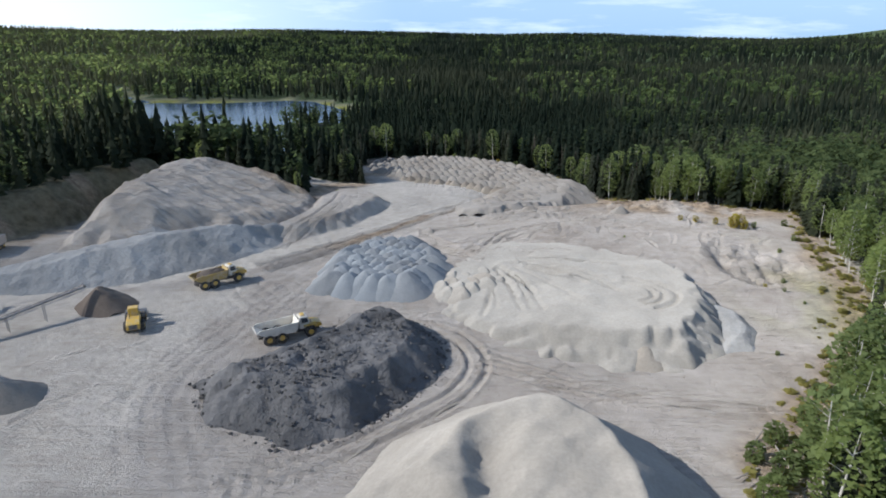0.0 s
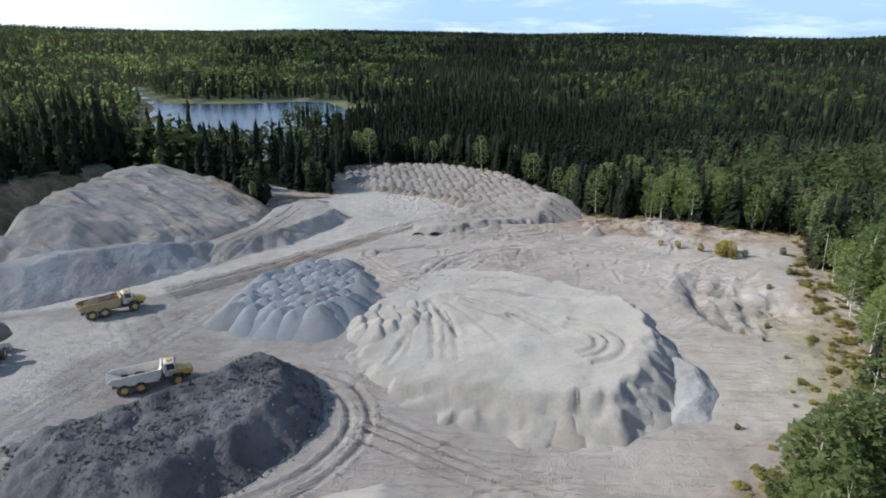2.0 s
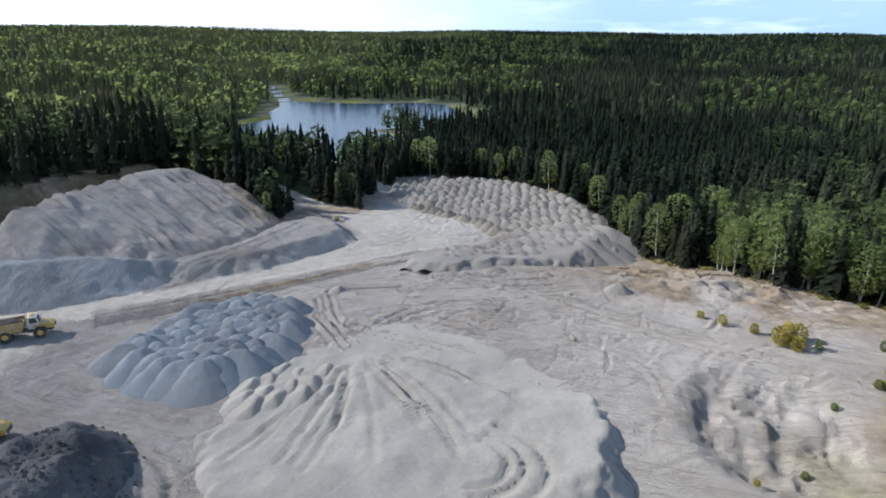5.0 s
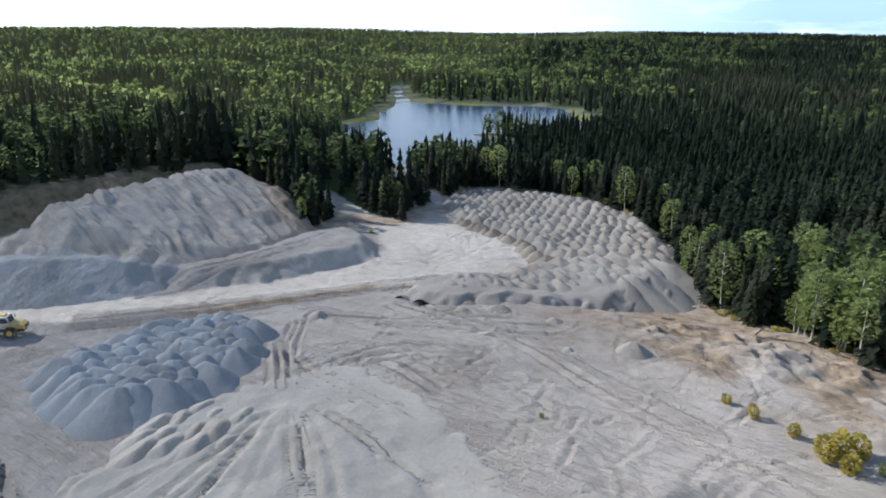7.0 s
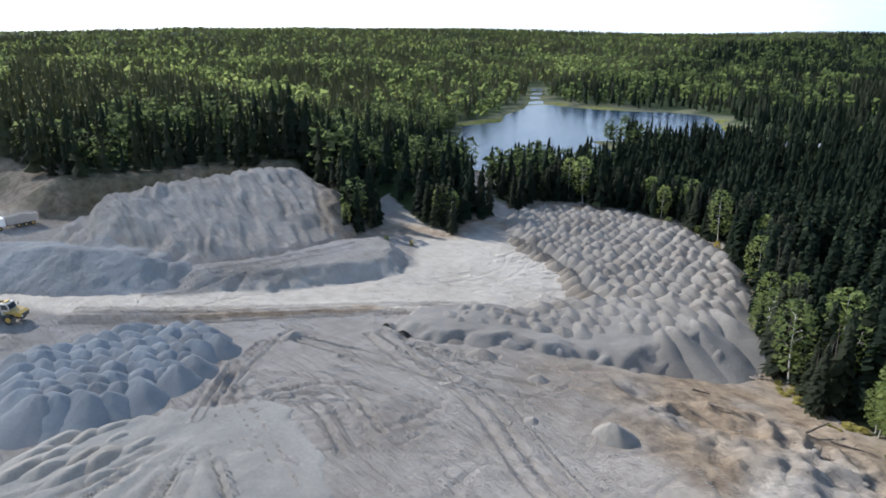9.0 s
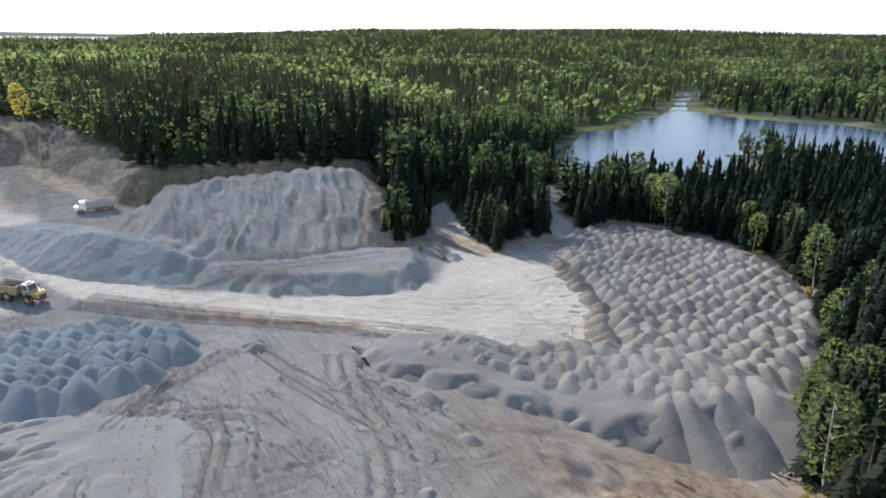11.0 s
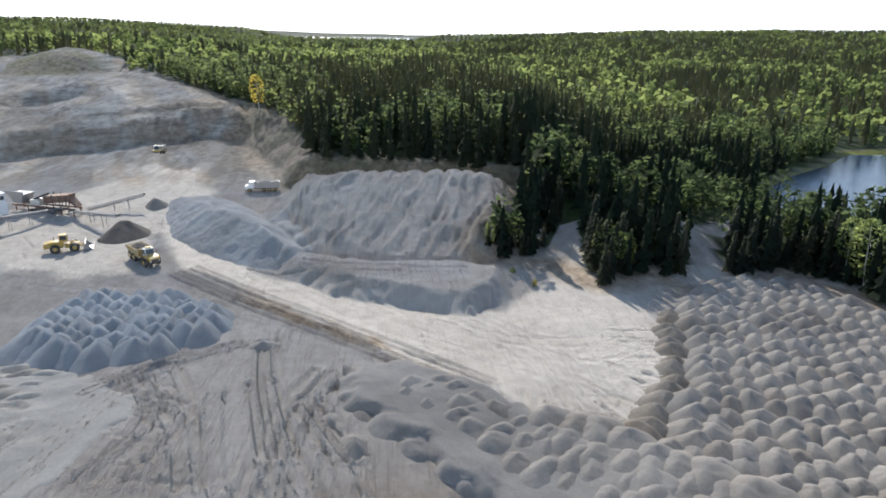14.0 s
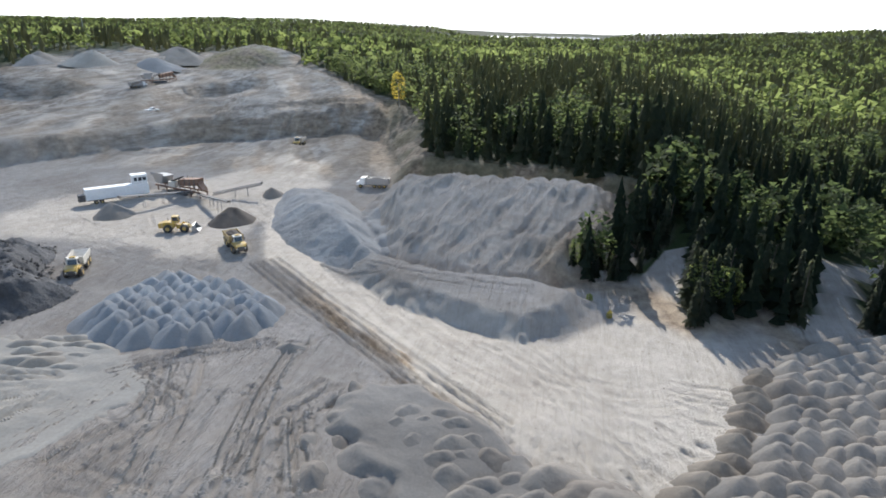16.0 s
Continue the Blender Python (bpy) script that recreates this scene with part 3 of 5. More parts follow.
def spaced(lo, hi, cell, far, hold_lo, hold_hi, most):
    """Grid lines: fine from lo to hi, a few metres at most out to the held limits, then ever wider."""
    def run(start, limit, sign):
        out, s, p = [], cell, start
        while abs(p) < far:
            s = min(s * 1.07, most) if sign * (limit - p) > 0 else s * 1.1
            p += sign * s
            out.append(p)
        return out
    mid = list(np.arange(lo, hi + cell, cell))
    return np.array(run(mid[0], hold_lo, -1)[::-1] + mid + run(mid[-1], hold_hi, 1))


gx, gy = spaced(-84, 82, 0.36, 4850, -300, 90, 1.9), spaced(60, 190, 0.36, 4600, 0, 240, 3.6)
GX, GY = np.meshgrid(gx, gy)
GZ = height(GX, GY)
ground_mesh = mesh_from("ground", np.stack([GX.ravel(), GY.ravel(), GZ.ravel()], 1), grid_faces(len(gx), len(gy)), GROUND)
pit_d = inside(PIT, GX, GY)
wild = fbm(GX / 10, GY / 10, 3, 60)
soil = np.clip(step(1 - np.abs(pit_d - 1 + 5 * wild) / 6), 0, 1) * 0.85
soil = np.maximum(soil, step(1.7 - np.hypot((GX - 62) / 26, (GY - 158) / 12)) * step(0.8 + 1.6 * wild))
soil = np.maximum(soil, 0.6 * step(1.35 - np.hypot((GX - 63) / 11, (GY - 116) / 10)) * step(0.6 + 2 * wild))
soil = np.maximum(soil, step(1.3 - np.abs((GY - 156) - 1.09 * (GX - 1) + 5 * wild) / 3.4) * step(1.3 - np.hypot(GX + 10, GY - 144) / 24) * step(0.8 + 1.5 * fbm((GX + GY) / 14, (GX - GY) / 1.6, 2, 64)))
soil = np.maximum(soil, step(1.5 - np.hypot((GX - 48) / 13, (GY - 170) / 8)) * step(0.9 + 1.4 * wild))
soil = np.maximum(soil, 0.95 * step(1.5 - np.hypot((GX + 182) / 26, (GY - 92) / 30)) * step(0.7 + 1.6 * wild))
soil = np.maximum(soil, step(1.2 - np.hypot((GX + 93) / 7, (GY - 148) / 30)) * 0.9)
soil = np.maximum(soil, step(1.5 - np.hypot((GX + 148) / 42, (GY - 112) / 16)) * 0.85)
grass = 0.3 * step(1.2 - np.hypot((GX - 60) / 10, (GY - 100) / 14)) * step(0.5 + 2.2 * wild)
grass = np.maximum(grass, step(1.6 - np.hypot((GX + 300) / 24, (GY + 36) / 24)) * 0.4 * step(0.6 + 2 * wild))
soil = np.maximum(soil, step(1.5 - np.hypot((GX + 296) / 26, (GY + 34) / 24)) * 0.9)
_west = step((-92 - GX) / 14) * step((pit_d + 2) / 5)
# darker streaks in the colour stand in for shaded track relief on the benches
_track_streak = fbm((GX + 0.5 * GY) / 46, (GY - 0.5 * GX) / 7, 4, 62)
soil = np.maximum(soil, 0.55 * _west * step(2.2 * _track_streak + 0.25))
# browner band along the cut face of the western bench
face_d = inside(BENCH, GX, GY) + 2.5 * fbm(GX / 9, GY / 9, 3, 5)
soil = np.maximum(soil, 0.6 * step(1.6 - np.abs(face_d - 4) / 4.5) * step(0.9 + 1.6 * wild) * (GX < -84))
shore = inside(LAKE, GX, GY)
reeds = step((shore + shore_band(GX, GY) + 3) / 4)
grass = np.maximum(grass, reeds)
grass = np.maximum(grass, 0.35 * step(1.4 - np.hypot((GX - 66) / 8, (GY - 103) / 24)) * step(0.75 + 2 * wild))
woods = step((-pit_d - 3 + 4 * wild) / 5) * (1 - reeds)
woods *= (inside(RAMP, GX, GY) < 0) & (inside(RAMP_FAR, GX, GY) < 0)
_bank = step(1.5 - np.abs(edge_bank(GX, GY) - 4) / 8)
soil, woods = np.maximum(soil, 0.95 * _bank), woods * (1 - _bank) + 0.5 * _bank * step(0.7 + 1.5 * wild)
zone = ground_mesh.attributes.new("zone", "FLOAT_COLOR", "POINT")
ROADBED = [(-80, 96), (-52, 106), (-36, 116), (-14, 139), (3, 156), (9, 166), (17, 178), (16, 184), (6, 193), (-6, 198), (-18, 198), (-36, 194), (-46, 194), (-36, 187), (-26, 180), (-18, 172), (-22, 150), (-34, 134), (-50, 120), (-70, 104)]
WEST_FLOOR = [(-30, 50), (-36, 80), (-30, 96), (-40, 112), (-60, 104), (-92, 112), (-128, 98), (-120, 80), (-84, 66), (-64, 36), (-50, 40)]
graded = np.maximum(step((inside(ROADBED, GX, GY) + 3 * wild) / 2.5), 0.8 * step((inside(WEST_FLOOR, GX, GY) + 8 * wild) / 6))
# pale streaks on the benches: the lit side of tracks, as colour
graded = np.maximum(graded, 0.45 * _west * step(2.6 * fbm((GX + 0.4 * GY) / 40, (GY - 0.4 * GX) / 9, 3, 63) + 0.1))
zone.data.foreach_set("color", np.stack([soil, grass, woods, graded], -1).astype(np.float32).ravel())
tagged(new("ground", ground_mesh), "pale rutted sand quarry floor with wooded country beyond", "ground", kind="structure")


CALM_WATER, _cn, _cl, _cb = nodes_of("calm_bright_water")
_cb.inputs["Base Color"].default_value, _cb.inputs["Roughness"].default_value, _cb.inputs["IOR"].default_value = (0.02, 0.035, 0.05, 1), 0.35, 1.33


def water_sheet(name, poly, z, label, material=LAKE_WATER):
    bm = bmesh.new()
    ring = [bm.verts.new((x, y, z)) for x, y in poly]
    rim = [bm.edges.new((a, b)) for a, b in zip(ring, ring[1:] + ring[:1])]
    bmesh.ops.triangle_fill(bm, use_beauty=True, use_dissolve=False, edges=rim, normal=(0, 0, 1))
    me = bpy.data.meshes.new(name)
    bm.to_mesh(me)
    bm.free()
    me.materials.append(material)
    return tagged(new(name, me), label, "lake", kind="structure")


def swollen(poly, k):
    cx, cy = sum(p[0] for p in poly) / len(poly), sum(p[1] for p in poly) / len(poly)
    return [(cx + (x - cx) * k, cy + (y - cy) * k) for x, y in poly]


water_sheet("water_lake", swollen(LAKE, 1.03), WATER, "dark blue lake ringed by reeds and spruce forest")
water_sheet("water_distant", FAR_LAKE, -6.0, "bright distant lake below the hazy horizon", CALM_WATER)

# ---- stockpiles ----


PILE_TOPS = {}


def pile(name, poly, top, slope, material, label, cell=0.45, edge=0.8, seed=0, lumps=0.25, ribs=0.0, lobe=3.2):
    """A stockpile over a footprint: flanks at the angle of repose, up to the surface top(x, y)."""
    def surface(x, y):
        base = ground_height(x, y)
        d = inside(poly, x, y) + edge * fbm(x / 4, y / 4, 3, seed)
        if ribs:
            d = d + ribs * (np.abs(value_noise(x / lobe, y / lobe, seed + 3)) ** 0.8 + 0.35 * np.abs(value_noise(x / (0.45 * lobe), y / (0.45 * lobe), seed + 4)))
        h = soft_min(slope * d, np.maximum(top(x, y) - base, 0.05), 0.2)
        h = h + lumps * step(h) * fbm(x / 1.8, y / 1.8, 3, seed + 8)
        return base + np.where(d < 0, np.minimum(h, slope * d), h), d

    xs = np.arange(min(p[0] for p in poly) - 2, max(p[0] for p in poly) + 2, cell)
    ys = np.arange(min(p[1] for p in poly) - 2, max(p[1] for p in poly) + 2, cell)
    X, Y = np.meshgrid(xs, ys)
    Z, d = surface(X, Y)
    PILE_TOPS[name] = (xs, ys, Z)
    f = grid_faces(len(xs), len(ys))
    keep = (d.ravel()[f] > -0.9).any(1)
    v = np.stack([X.ravel(), Y.ravel(), Z.ravel()], 1)
    used, inv = np.unique(f[keep], return_inverse=True)
    ob = new(name, mesh_from(name, v[used], inv.reshape(-1, 4), material))
    return tagged(ob, label, "stockpile")


_fan = []
_f = random.Random(12)
for _k in range(20):
    _b, _bend, _n0 = radians(-88 + 88 * _k / 20 + _f.uniform(-2, 2)), _f.uniform(-0.012, 0.004), _f.randint(5, 11)
    _fan.append((np.array([(9 + q * math.cos(_b + _bend * q), 118 + q * math.sin(_b + _bend * q)) for q in range(_n0, _f.randint(20, 33))]), _f.uniform(0.08, 0.16), _f.uniform(0.3, 0.5)))
for _q in (5.0, 6.6, 9.0):
    _fan.append((np.array([(31 + _q * math.cos(c / 6), 98 + 0.8 * _q * math.sin(c / 6)) for c in range(-7, 9)]), 0.15, 0.45))


def carve_top(x, y):
    """Dozer tracks fanning over the flat top."""
    shape, out = x.shape, 0
    for line, deep, wide in _fan:
        best = np.full(shape, 1e9)
        for (x0, y0), (x1, y1) in zip(line, line[1:]):
            ex, ey = x1 - x0, y1 - y0
            k = np.clip(((x - x0) * ex + (y - y0) * ey) / (ex * ex + ey * ey + 1e-9), 0, 1)
            best = np.minimum(best, (x - x0 - k * ex) ** 2 + (y - y0 - k * ey) ** 2)
        d = np.sqrt(best) / wide
        out = out + deep * (-np.exp(-d ** 4 * 0.6) + 0.55 * np.exp(-((d - 1.75) / 0.5) ** 2))
    return np.clip(out, -0.3, 0.25)


BLACK = [(-33, 72), (-28, 64), (-18, 58.5), (-11, 61), (-4, 69), (1, 77), (0.5, 84), (-3, 90), (-9, 93), (-15, 92.5), (-18, 86), (-25, 78)]
BLACK_STOCKPILE = pile("black_stockpile", BLACK, lambda x, y: 2.0 + 0.01 * (y - 75) + 0.7 * fbm(x / 3, y / 3, 3, 4), 0.8, BLACK_ROCK, "stockpile of dark crushed rock with a flat churned top", seed=14, lumps=0.75, edge=1.5, cell=0.36)
MOUND = [(-10, 50), (-6, 60), (2, 66), (10, 69.5), (18, 67), (24, 60), (28, 50), (27, 36), (16, 28), (0, 30), (-8, 40)]
pile("sand_mound", MOUND, lambda x, y: 5.6 - 0.35 * np.clip(2 - x, 0, 20) - 0.1 * np.clip(50 - y, 0, 30) - 2.4 * np.exp(-((x - 4.5) / 2.6) ** 2 - ((y - 49) / 6.5) ** 2) - 1.2 * np.exp(-((x + 4) / 3) ** 2 - ((y - 57) / 3) ** 2) + 0.9 * fbm(x / 5, y / 5, 4, 8), 0.74, PALE_SAND, "large pale sand mound with a bulldozed rounded top", seed=24, lumps=0.15)
SANDPILE = [(2, 94.5), (8, 87.7), (16, 82.6), (26, 79.1), (36, 79.8), (42, 85), (46.5, 92), (46.5, 103), (45, 110), (40, 115), (24, 123), (12, 125), (2, 114)]
SAND_STOCKPILE = pile("sand_stockpile", SANDPILE, lambda x, y: 1.2 - 0.11 * np.clip(22 - x, 0, 30) + 0.5 * fbm(x / 5, y / 5, 3, 18) + 1.9 * carve_top(x, y), 0.72, PALE_SAND, "pale sand stockpile with tracked flat top and steep lip", seed=34, lumps=0.15, ribs=1.7, lobe=3.0)
SKIRT = [(43.5, 85), (48, 85.5), (52, 91), (51, 97), (47, 102), (44.5, 98)]
pile("gravel_skirt", SKIRT, lambda x, y: ground_height(x, y) + 1.3 + 0.5 * fbm(x / 3, y / 3, 3, 38), 0.6, GREY_GRAVEL, "low spread of pale blue-grey gravel beside the sand stockpile", seed=36, lumps=0.3)
GREY = [(-84, 98), (-72, 101), (-57, 107), (-45, 117), (-37, 128), (-37, 136), (-43, 139), (-54, 135), (-68, 127), (-80, 117), (-87, 106)]
pile("gravel_stockpile", GREY, lambda x, y: 3.4 - 0.13 * np.clip(-60 - x, 0, 60) + 0.5 * fbm(x / 5, y / 5, 3, 28), 0.6, GREY_GRAVEL, "long coarse grey gravel stockpile at the hill's foot", seed=44, lumps=0.4)

# heaps tipped by trucks, side by side
heap_meshes = {}


def heap_mesh(material, seed):
    """One tipped load, 1 m in radius and height: a short crest with straight flanks, spilling further to one side."""
    key = (material.name, seed)
    if key not in heap_meshes:
        seg, rings = 30, 11
        crest, bend = 0.06 + 0.03 * (seed % 3), 0.5 * math.sin(seed * 2.3)
        v = []
        for i in range(rings + 1):
            r = (i / rings) ** 1.3
            for j in range(seg if i else 1):
                a = 2 * math.pi * j / seg
                r2 = r * (1 + 0.22 * noise.noise((math.cos(a) * 1.3, math.sin(a) * 1.3, seed * 5.1)))
                x, y = r2 * math.cos(a), r2 * math.sin(a)
                dx, dy = x - max(-crest, min(crest, x)), y - bend * max(-crest, min(crest, x)) ** 2 * 2
                lean = 1.05 + 0.22 * math.sin(a) + 0.1 * math.cos(2 * a + seed)
                z = -(math.sqrt(dx * dx + dy * dy + 0.002) - 0.0447) * lean * (1 + 0.09 * abs(math.sin(3 * a + seed))) - 0.08 * abs(x)
                z += 0.05 * noise.noise((x * 4, y * 4, seed * 3.7)) + 0.022 * noise.noise((x * 11, y * 11, seed * 1.7))
                v.append((x, y, z))
        tri = [(0, 1 + j, 1 + (j + 1) % seg) for j in range(seg)]
        for i in range(rings - 1):
            for j in range(seg):
                a, b = 1 + i * seg + j, 1 + i * seg + (j + 1) % seg
                tri += [(a, a + seg, b + seg), (a, b + seg, b)]
        heap_meshes[key] = mesh_from("heap", v, tri, material)
    return heap_meshes[key]


def tip_heap(name, x, y, z, rise, turn, material, label, group, rng, stretch=1.0):
    """One heap with its crest at z, its flanks running down into the ground."""
    deep = max(z - float(ground_height(np.array([x]), np.array([y]))[0]) + 0.7, 2.2) * 1.15
    ob = new(name, heap_mesh(material, rng.randrange(6)))
    ob.matrix_world = Matrix.LocRotScale((x, y, z), Euler((0, 0, turn)), (deep / rise * stretch, deep / rise, deep))
    tagged(ob, label, "gravel heap", group)


def row_of_heaps(name, line, gap, tops, rise, material, label, group, seed):
    """Loads tipped over an edge, one beside the other along a line; tops: height at the first and the last."""
    rng = random.Random(seed)
    path = curve_points(line, 0.25)
    run = np.concatenate([[0], np.cumsum(np.hypot(*np.diff(path, axis=0).T))])
    s = 0.0
    while s < run[-1]:
        k = int(np.searchsorted(run, s))
        k2 = min(k + 1, len(path) - 1)
        a = math.atan2(path[k2][1] - path[k2 - 1][1], path[k2][0] - path[k2 - 1][0])
        u = s / run[-1]
        tip_heap(name, path[k][0] + rng.uniform(-0.5, 0.5), path[k][1] + rng.uniform(-0.5, 0.5), tops[0] + (tops[1] - tops[0]) * u + rng.uniform(-0.22, 0.22),
                 rise, a + math.pi / 2 + rng.uniform(-0.2, 0.2), material, label, group, rng, 1.15)
        s += gap * rng.uniform(0.8, 1.2)


def heaps(name, poly, top, gap, rise, turn, material, label, group, seed, stretch=1.0, along=0.0):
    """Cones of tipped material on a staggered grid inside the outline, each down to the ground."""
    rng = random.Random(seed)
    c, s = math.cos(radians(turn)), math.sin(radians(turn))
    cx, cy = sum(p[0] for p in poly) / len(poly), sum(p[1] for p in poly) / len(poly)
    n = 0
    for i in range(-20, 21):
        for j in range(-20, 21):
            u, w = (i + 0.5 * (j % 2)) * gap, j * gap * 0.92
            x, y = cx + u * c - w * s + rng.uniform(-0.22, 0.22) * gap, cy + u * s + w * c + rng.uniform(-0.22, 0.22) * gap
            if float(inside(poly, np.array([x]), np.array([y]))[0]) < 0:
                continue
            z = top(x, y) + rng.uniform(-0.25, 0.3)
            tip_heap(name, x, y, z, rise, radians(along) + rng.uniform(-0.35, 0.35), material, label, group, rng, stretch)
            n += 1
    return n


BLUE_TOP = [(-21, 106.5), (-9, 103.5), (-2.2, 109.5), (-2.2, 119.5), (-6.5, 128), (-13.5, 129), (-20, 121.5)]
heaps("gravel_heap", BLUE_TOP, lambda x, y: 1.25, 2.5, 0.8, 58, BLUE_GRAVEL, "tipped heap of blue-grey gravel among its neighbours", "blue-grey gravel heaps", 3, 1.25, 30)
ARM = [(5, 150.5), (12, 151), (19, 155.5), (26, 163), (32, 168), (38, 174), (42, 181), (36, 190), (25, 184), (17, 176), (10, 165), (5, 156)]


def bank_top(x, y):
    return np.maximum(-0.9 + 0.05 * np.clip(y - 154, 0, 30), ground_height(x, y) + 1.3)


pile("sand_bank", ARM, lambda x, y: bank_top(x, y) + 0.4 * fbm(x / 4, y / 4, 3, 51), 0.72, GREY_SAND, "smooth lobed bank of grey-beige sand below the tipped heaps", seed=54, lumps=0.1, ribs=3.2, lobe=4.6)
SAND_LABEL, SAND_GROUP = "tipped heap of grey-beige sand among its neighbours", "tipped sand heaps"
ARM_TOP = [(8, 153.5), (14.5, 157.5), (21.5, 164), (28, 169.8), (34, 175.8), (38.5, 184), (38, 192), (30, 188), (22, 181), (15, 172), (9, 162)]
heaps("sand_heap", ARM_TOP, lambda x, y: float(bank_top(np.array([x]), np.array([y]))[0]) + 0.5, 3.0, 0.6, 48, GREY_SAND, SAND_LABEL, SAND_GROUP, 61, 1.2, 140)
row_of_heaps("sand_heap", [(-13, 199), (-4, 195.5), (5, 192), (12, 187.5), (18, 182)], 2.7, (-0.75, -0.5), 0.72, TAN_SAND, "tipped heap of tan sand at the field's edge", SAND_GROUP, 64)
FIELD = [(24, 182), (30, 184), (36, 192), (36, 204), (24, 222), (8, 234), (-8, 235), (-24, 226), (-27, 214), (-16, 203), (0, 197), (10, 191.5), (18, 186)]
heaps("sand_heap", FIELD, lambda x, y: -0.1 - 0.02 * max(0, 180 - y), 2.9, 0.66, 40, GREY_SAND, SAND_LABEL, SAND_GROUP, 5, 1.2, 130)
row_of_heaps("pale_sand_heap", [(10, 91.5), (17, 87), (25, 84.2), (33, 83.8), (40, 88)], 3.2, (-1.2, -0.25), 0.6, PALE_SAND, "tipped heap of pale sand on the stockpile's flank", "pale sand heaps", 65)
LIP_WEST = [(-1, 104), (3, 101), (10, 103), (12, 108), (8, 113), (2, 111)]
heaps("pale_sand_heap", LIP_WEST, lambda x, y: 0.45 - 0.14 * max(0, 9 - x), 3.0, 0.6, 35, PALE_SAND, "tipped heap of pale sand on the stockpile's flank", "pale sand heaps", 9, 1.5, -75)

small_mounds = [(14, 144, 1.6, 0.6), (17, 148.0, 1.6, 0.8), (22, 151, 2.1, 1.0), (-3, 137, 1.9, 0.8), (43.5, 147.5, 2.6, 1.7), (31, 151, 1.4, 0.6), (16, 151.5, 1.3, 0.5), (36, 143.5, 1.0, 0.4)]
for x, y, r, h in small_mounds:
    ob = new("sand_clump", heap_mesh(GREY_SAND, int(x) % 6))
    ob.matrix_world = Matrix.LocRotScale((x, y, z_at(x, y) + h), Euler((0, 0, y)), (r * 1.3, r, h * 1.4))
    tagged(ob, "small mound of grey sand pushed up by a blade", "sand mound", "small sand mounds")

# prints of crawler tracks: rows of low ridges
PRINTS = [[(8, 138.5), (18, 141), (27, 144), (36, 149)], [(9, 134), (18, 136), (29, 139.5), (40, 146)], [(19, 148.5), (27, 150.5), (34, 153)], [(10, 124), (14, 130), (22, 134), (34, 138)],
          [(5, 147), (16, 144.5), (29, 143), (41, 138), (55, 133), (68, 129)], [(6, 149), (17, 147), (30, 146), (43, 141), (57, 136)], [(6, 81), (20, 75), (42, 72)],
          [(8, 76), (24, 71.5), (44, 69)], [(4, 84), (18, 77), (36, 74.5)], [(52, 150), (64, 143), (78, 146)], [(-38, 128), (-32, 140), (-28.5, 156)], [(-24, 56), (-12, 55), (2, 70), (16, 76)], [(-4, 137), (9.5, 139.8), (24, 144)], [(4, 126), (15, 130.5), (26, 128)], [(5, 123.5), (15.5, 128.6), (26, 126)], [(12, 145), (17, 147.2), (24, 150.8)], [(-9, 139), (-3, 139.5)]]


def sheet_z(x, y, xs, ys, Z):
    """Height of a built grid between its lines."""
    i, j = np.clip(np.searchsorted(xs, x) - 1, 0, len(xs) - 2), np.clip(np.searchsorted(ys, y) - 1, 0, len(ys) - 2)
    u, v = (x - xs[i]) / (xs[i + 1] - xs[i]), (y - ys[j]) / (ys[j + 1] - ys[j])
    return (Z[j, i] * (1 - u) + Z[j, i + 1] * u) * (1 - v) + (Z[j + 1, i] * (1 - u) + Z[j + 1, i + 1] * u) * v


def crawler_prints(name, lines, zf, label, material, on=None):
    V, F, n = [], [], 0
    for line, offsets in lines:
        for off in offsets:
            p = beside(line, off)
            t = np.gradient(p, axis=0)
            t /= np.maximum(np.linalg.norm(t, axis=1)[:, None], 1e-6)
            q = np.stack([-t[:, 1], t[:, 0]], 1)
            z = zf(p[:, 0], p[:, 1]) + 0.01
            for a, b, c in ((-0.3, -0.11, -0.06), (0.3, -0.11, -0.06), (0.3, 0.11, -0.06), (-0.3, 0.11, -0.06), (-0.27, 0, 0.022), (0.27, 0, 0.022)):
                V.append(np.concatenate([p + q * a + t * b, (z + c)[:, None]], 1))
    rows = 0
    verts = []
    for k in range(0, len(V), 6):
        block = np.stack(V[k:k + 6], 1)
        m = len(block)
        f = np.array([(0, 1, 5), (0, 5, 4), (2, 3, 4), (2, 4, 5), (1, 2, 5), (3, 0, 4)])
        F.append((f[None] + (np.arange(m) * 6)[:, None, None] + rows).reshape(-1, 3))
        verts.append(block.reshape(-1, 3))
        rows += m * 6
    ob = new(name, mesh_from(name, np.concatenate(verts), np.concatenate(F), material, smooth=False))
    if on:
        ob.parent = on
        ob["label"] = label
    else:
        tagged(ob, label, "track prints", kind="stuff")


crawler_prints("crawler_prints", [(curve_points(p, 0.34), (-1.0, 1.0)) for p in PRINTS], lambda x, y: sheet_z(x, y, gx, gy, GZ), "ridged crawler track prints pressed into the sand", PALE_SAND)
crawler_prints("track_print", [(curve_points(line[::4], 0.34), (0.0,)) for line, _, _ in _fan], lambda x, y: sheet_z(x, y, *PILE_TOPS["sand_stockpile"]), "ridged dozer track prints on the sand stockpile", PALE_SAND, SAND_STOCKPILE)

# ---- forest ----


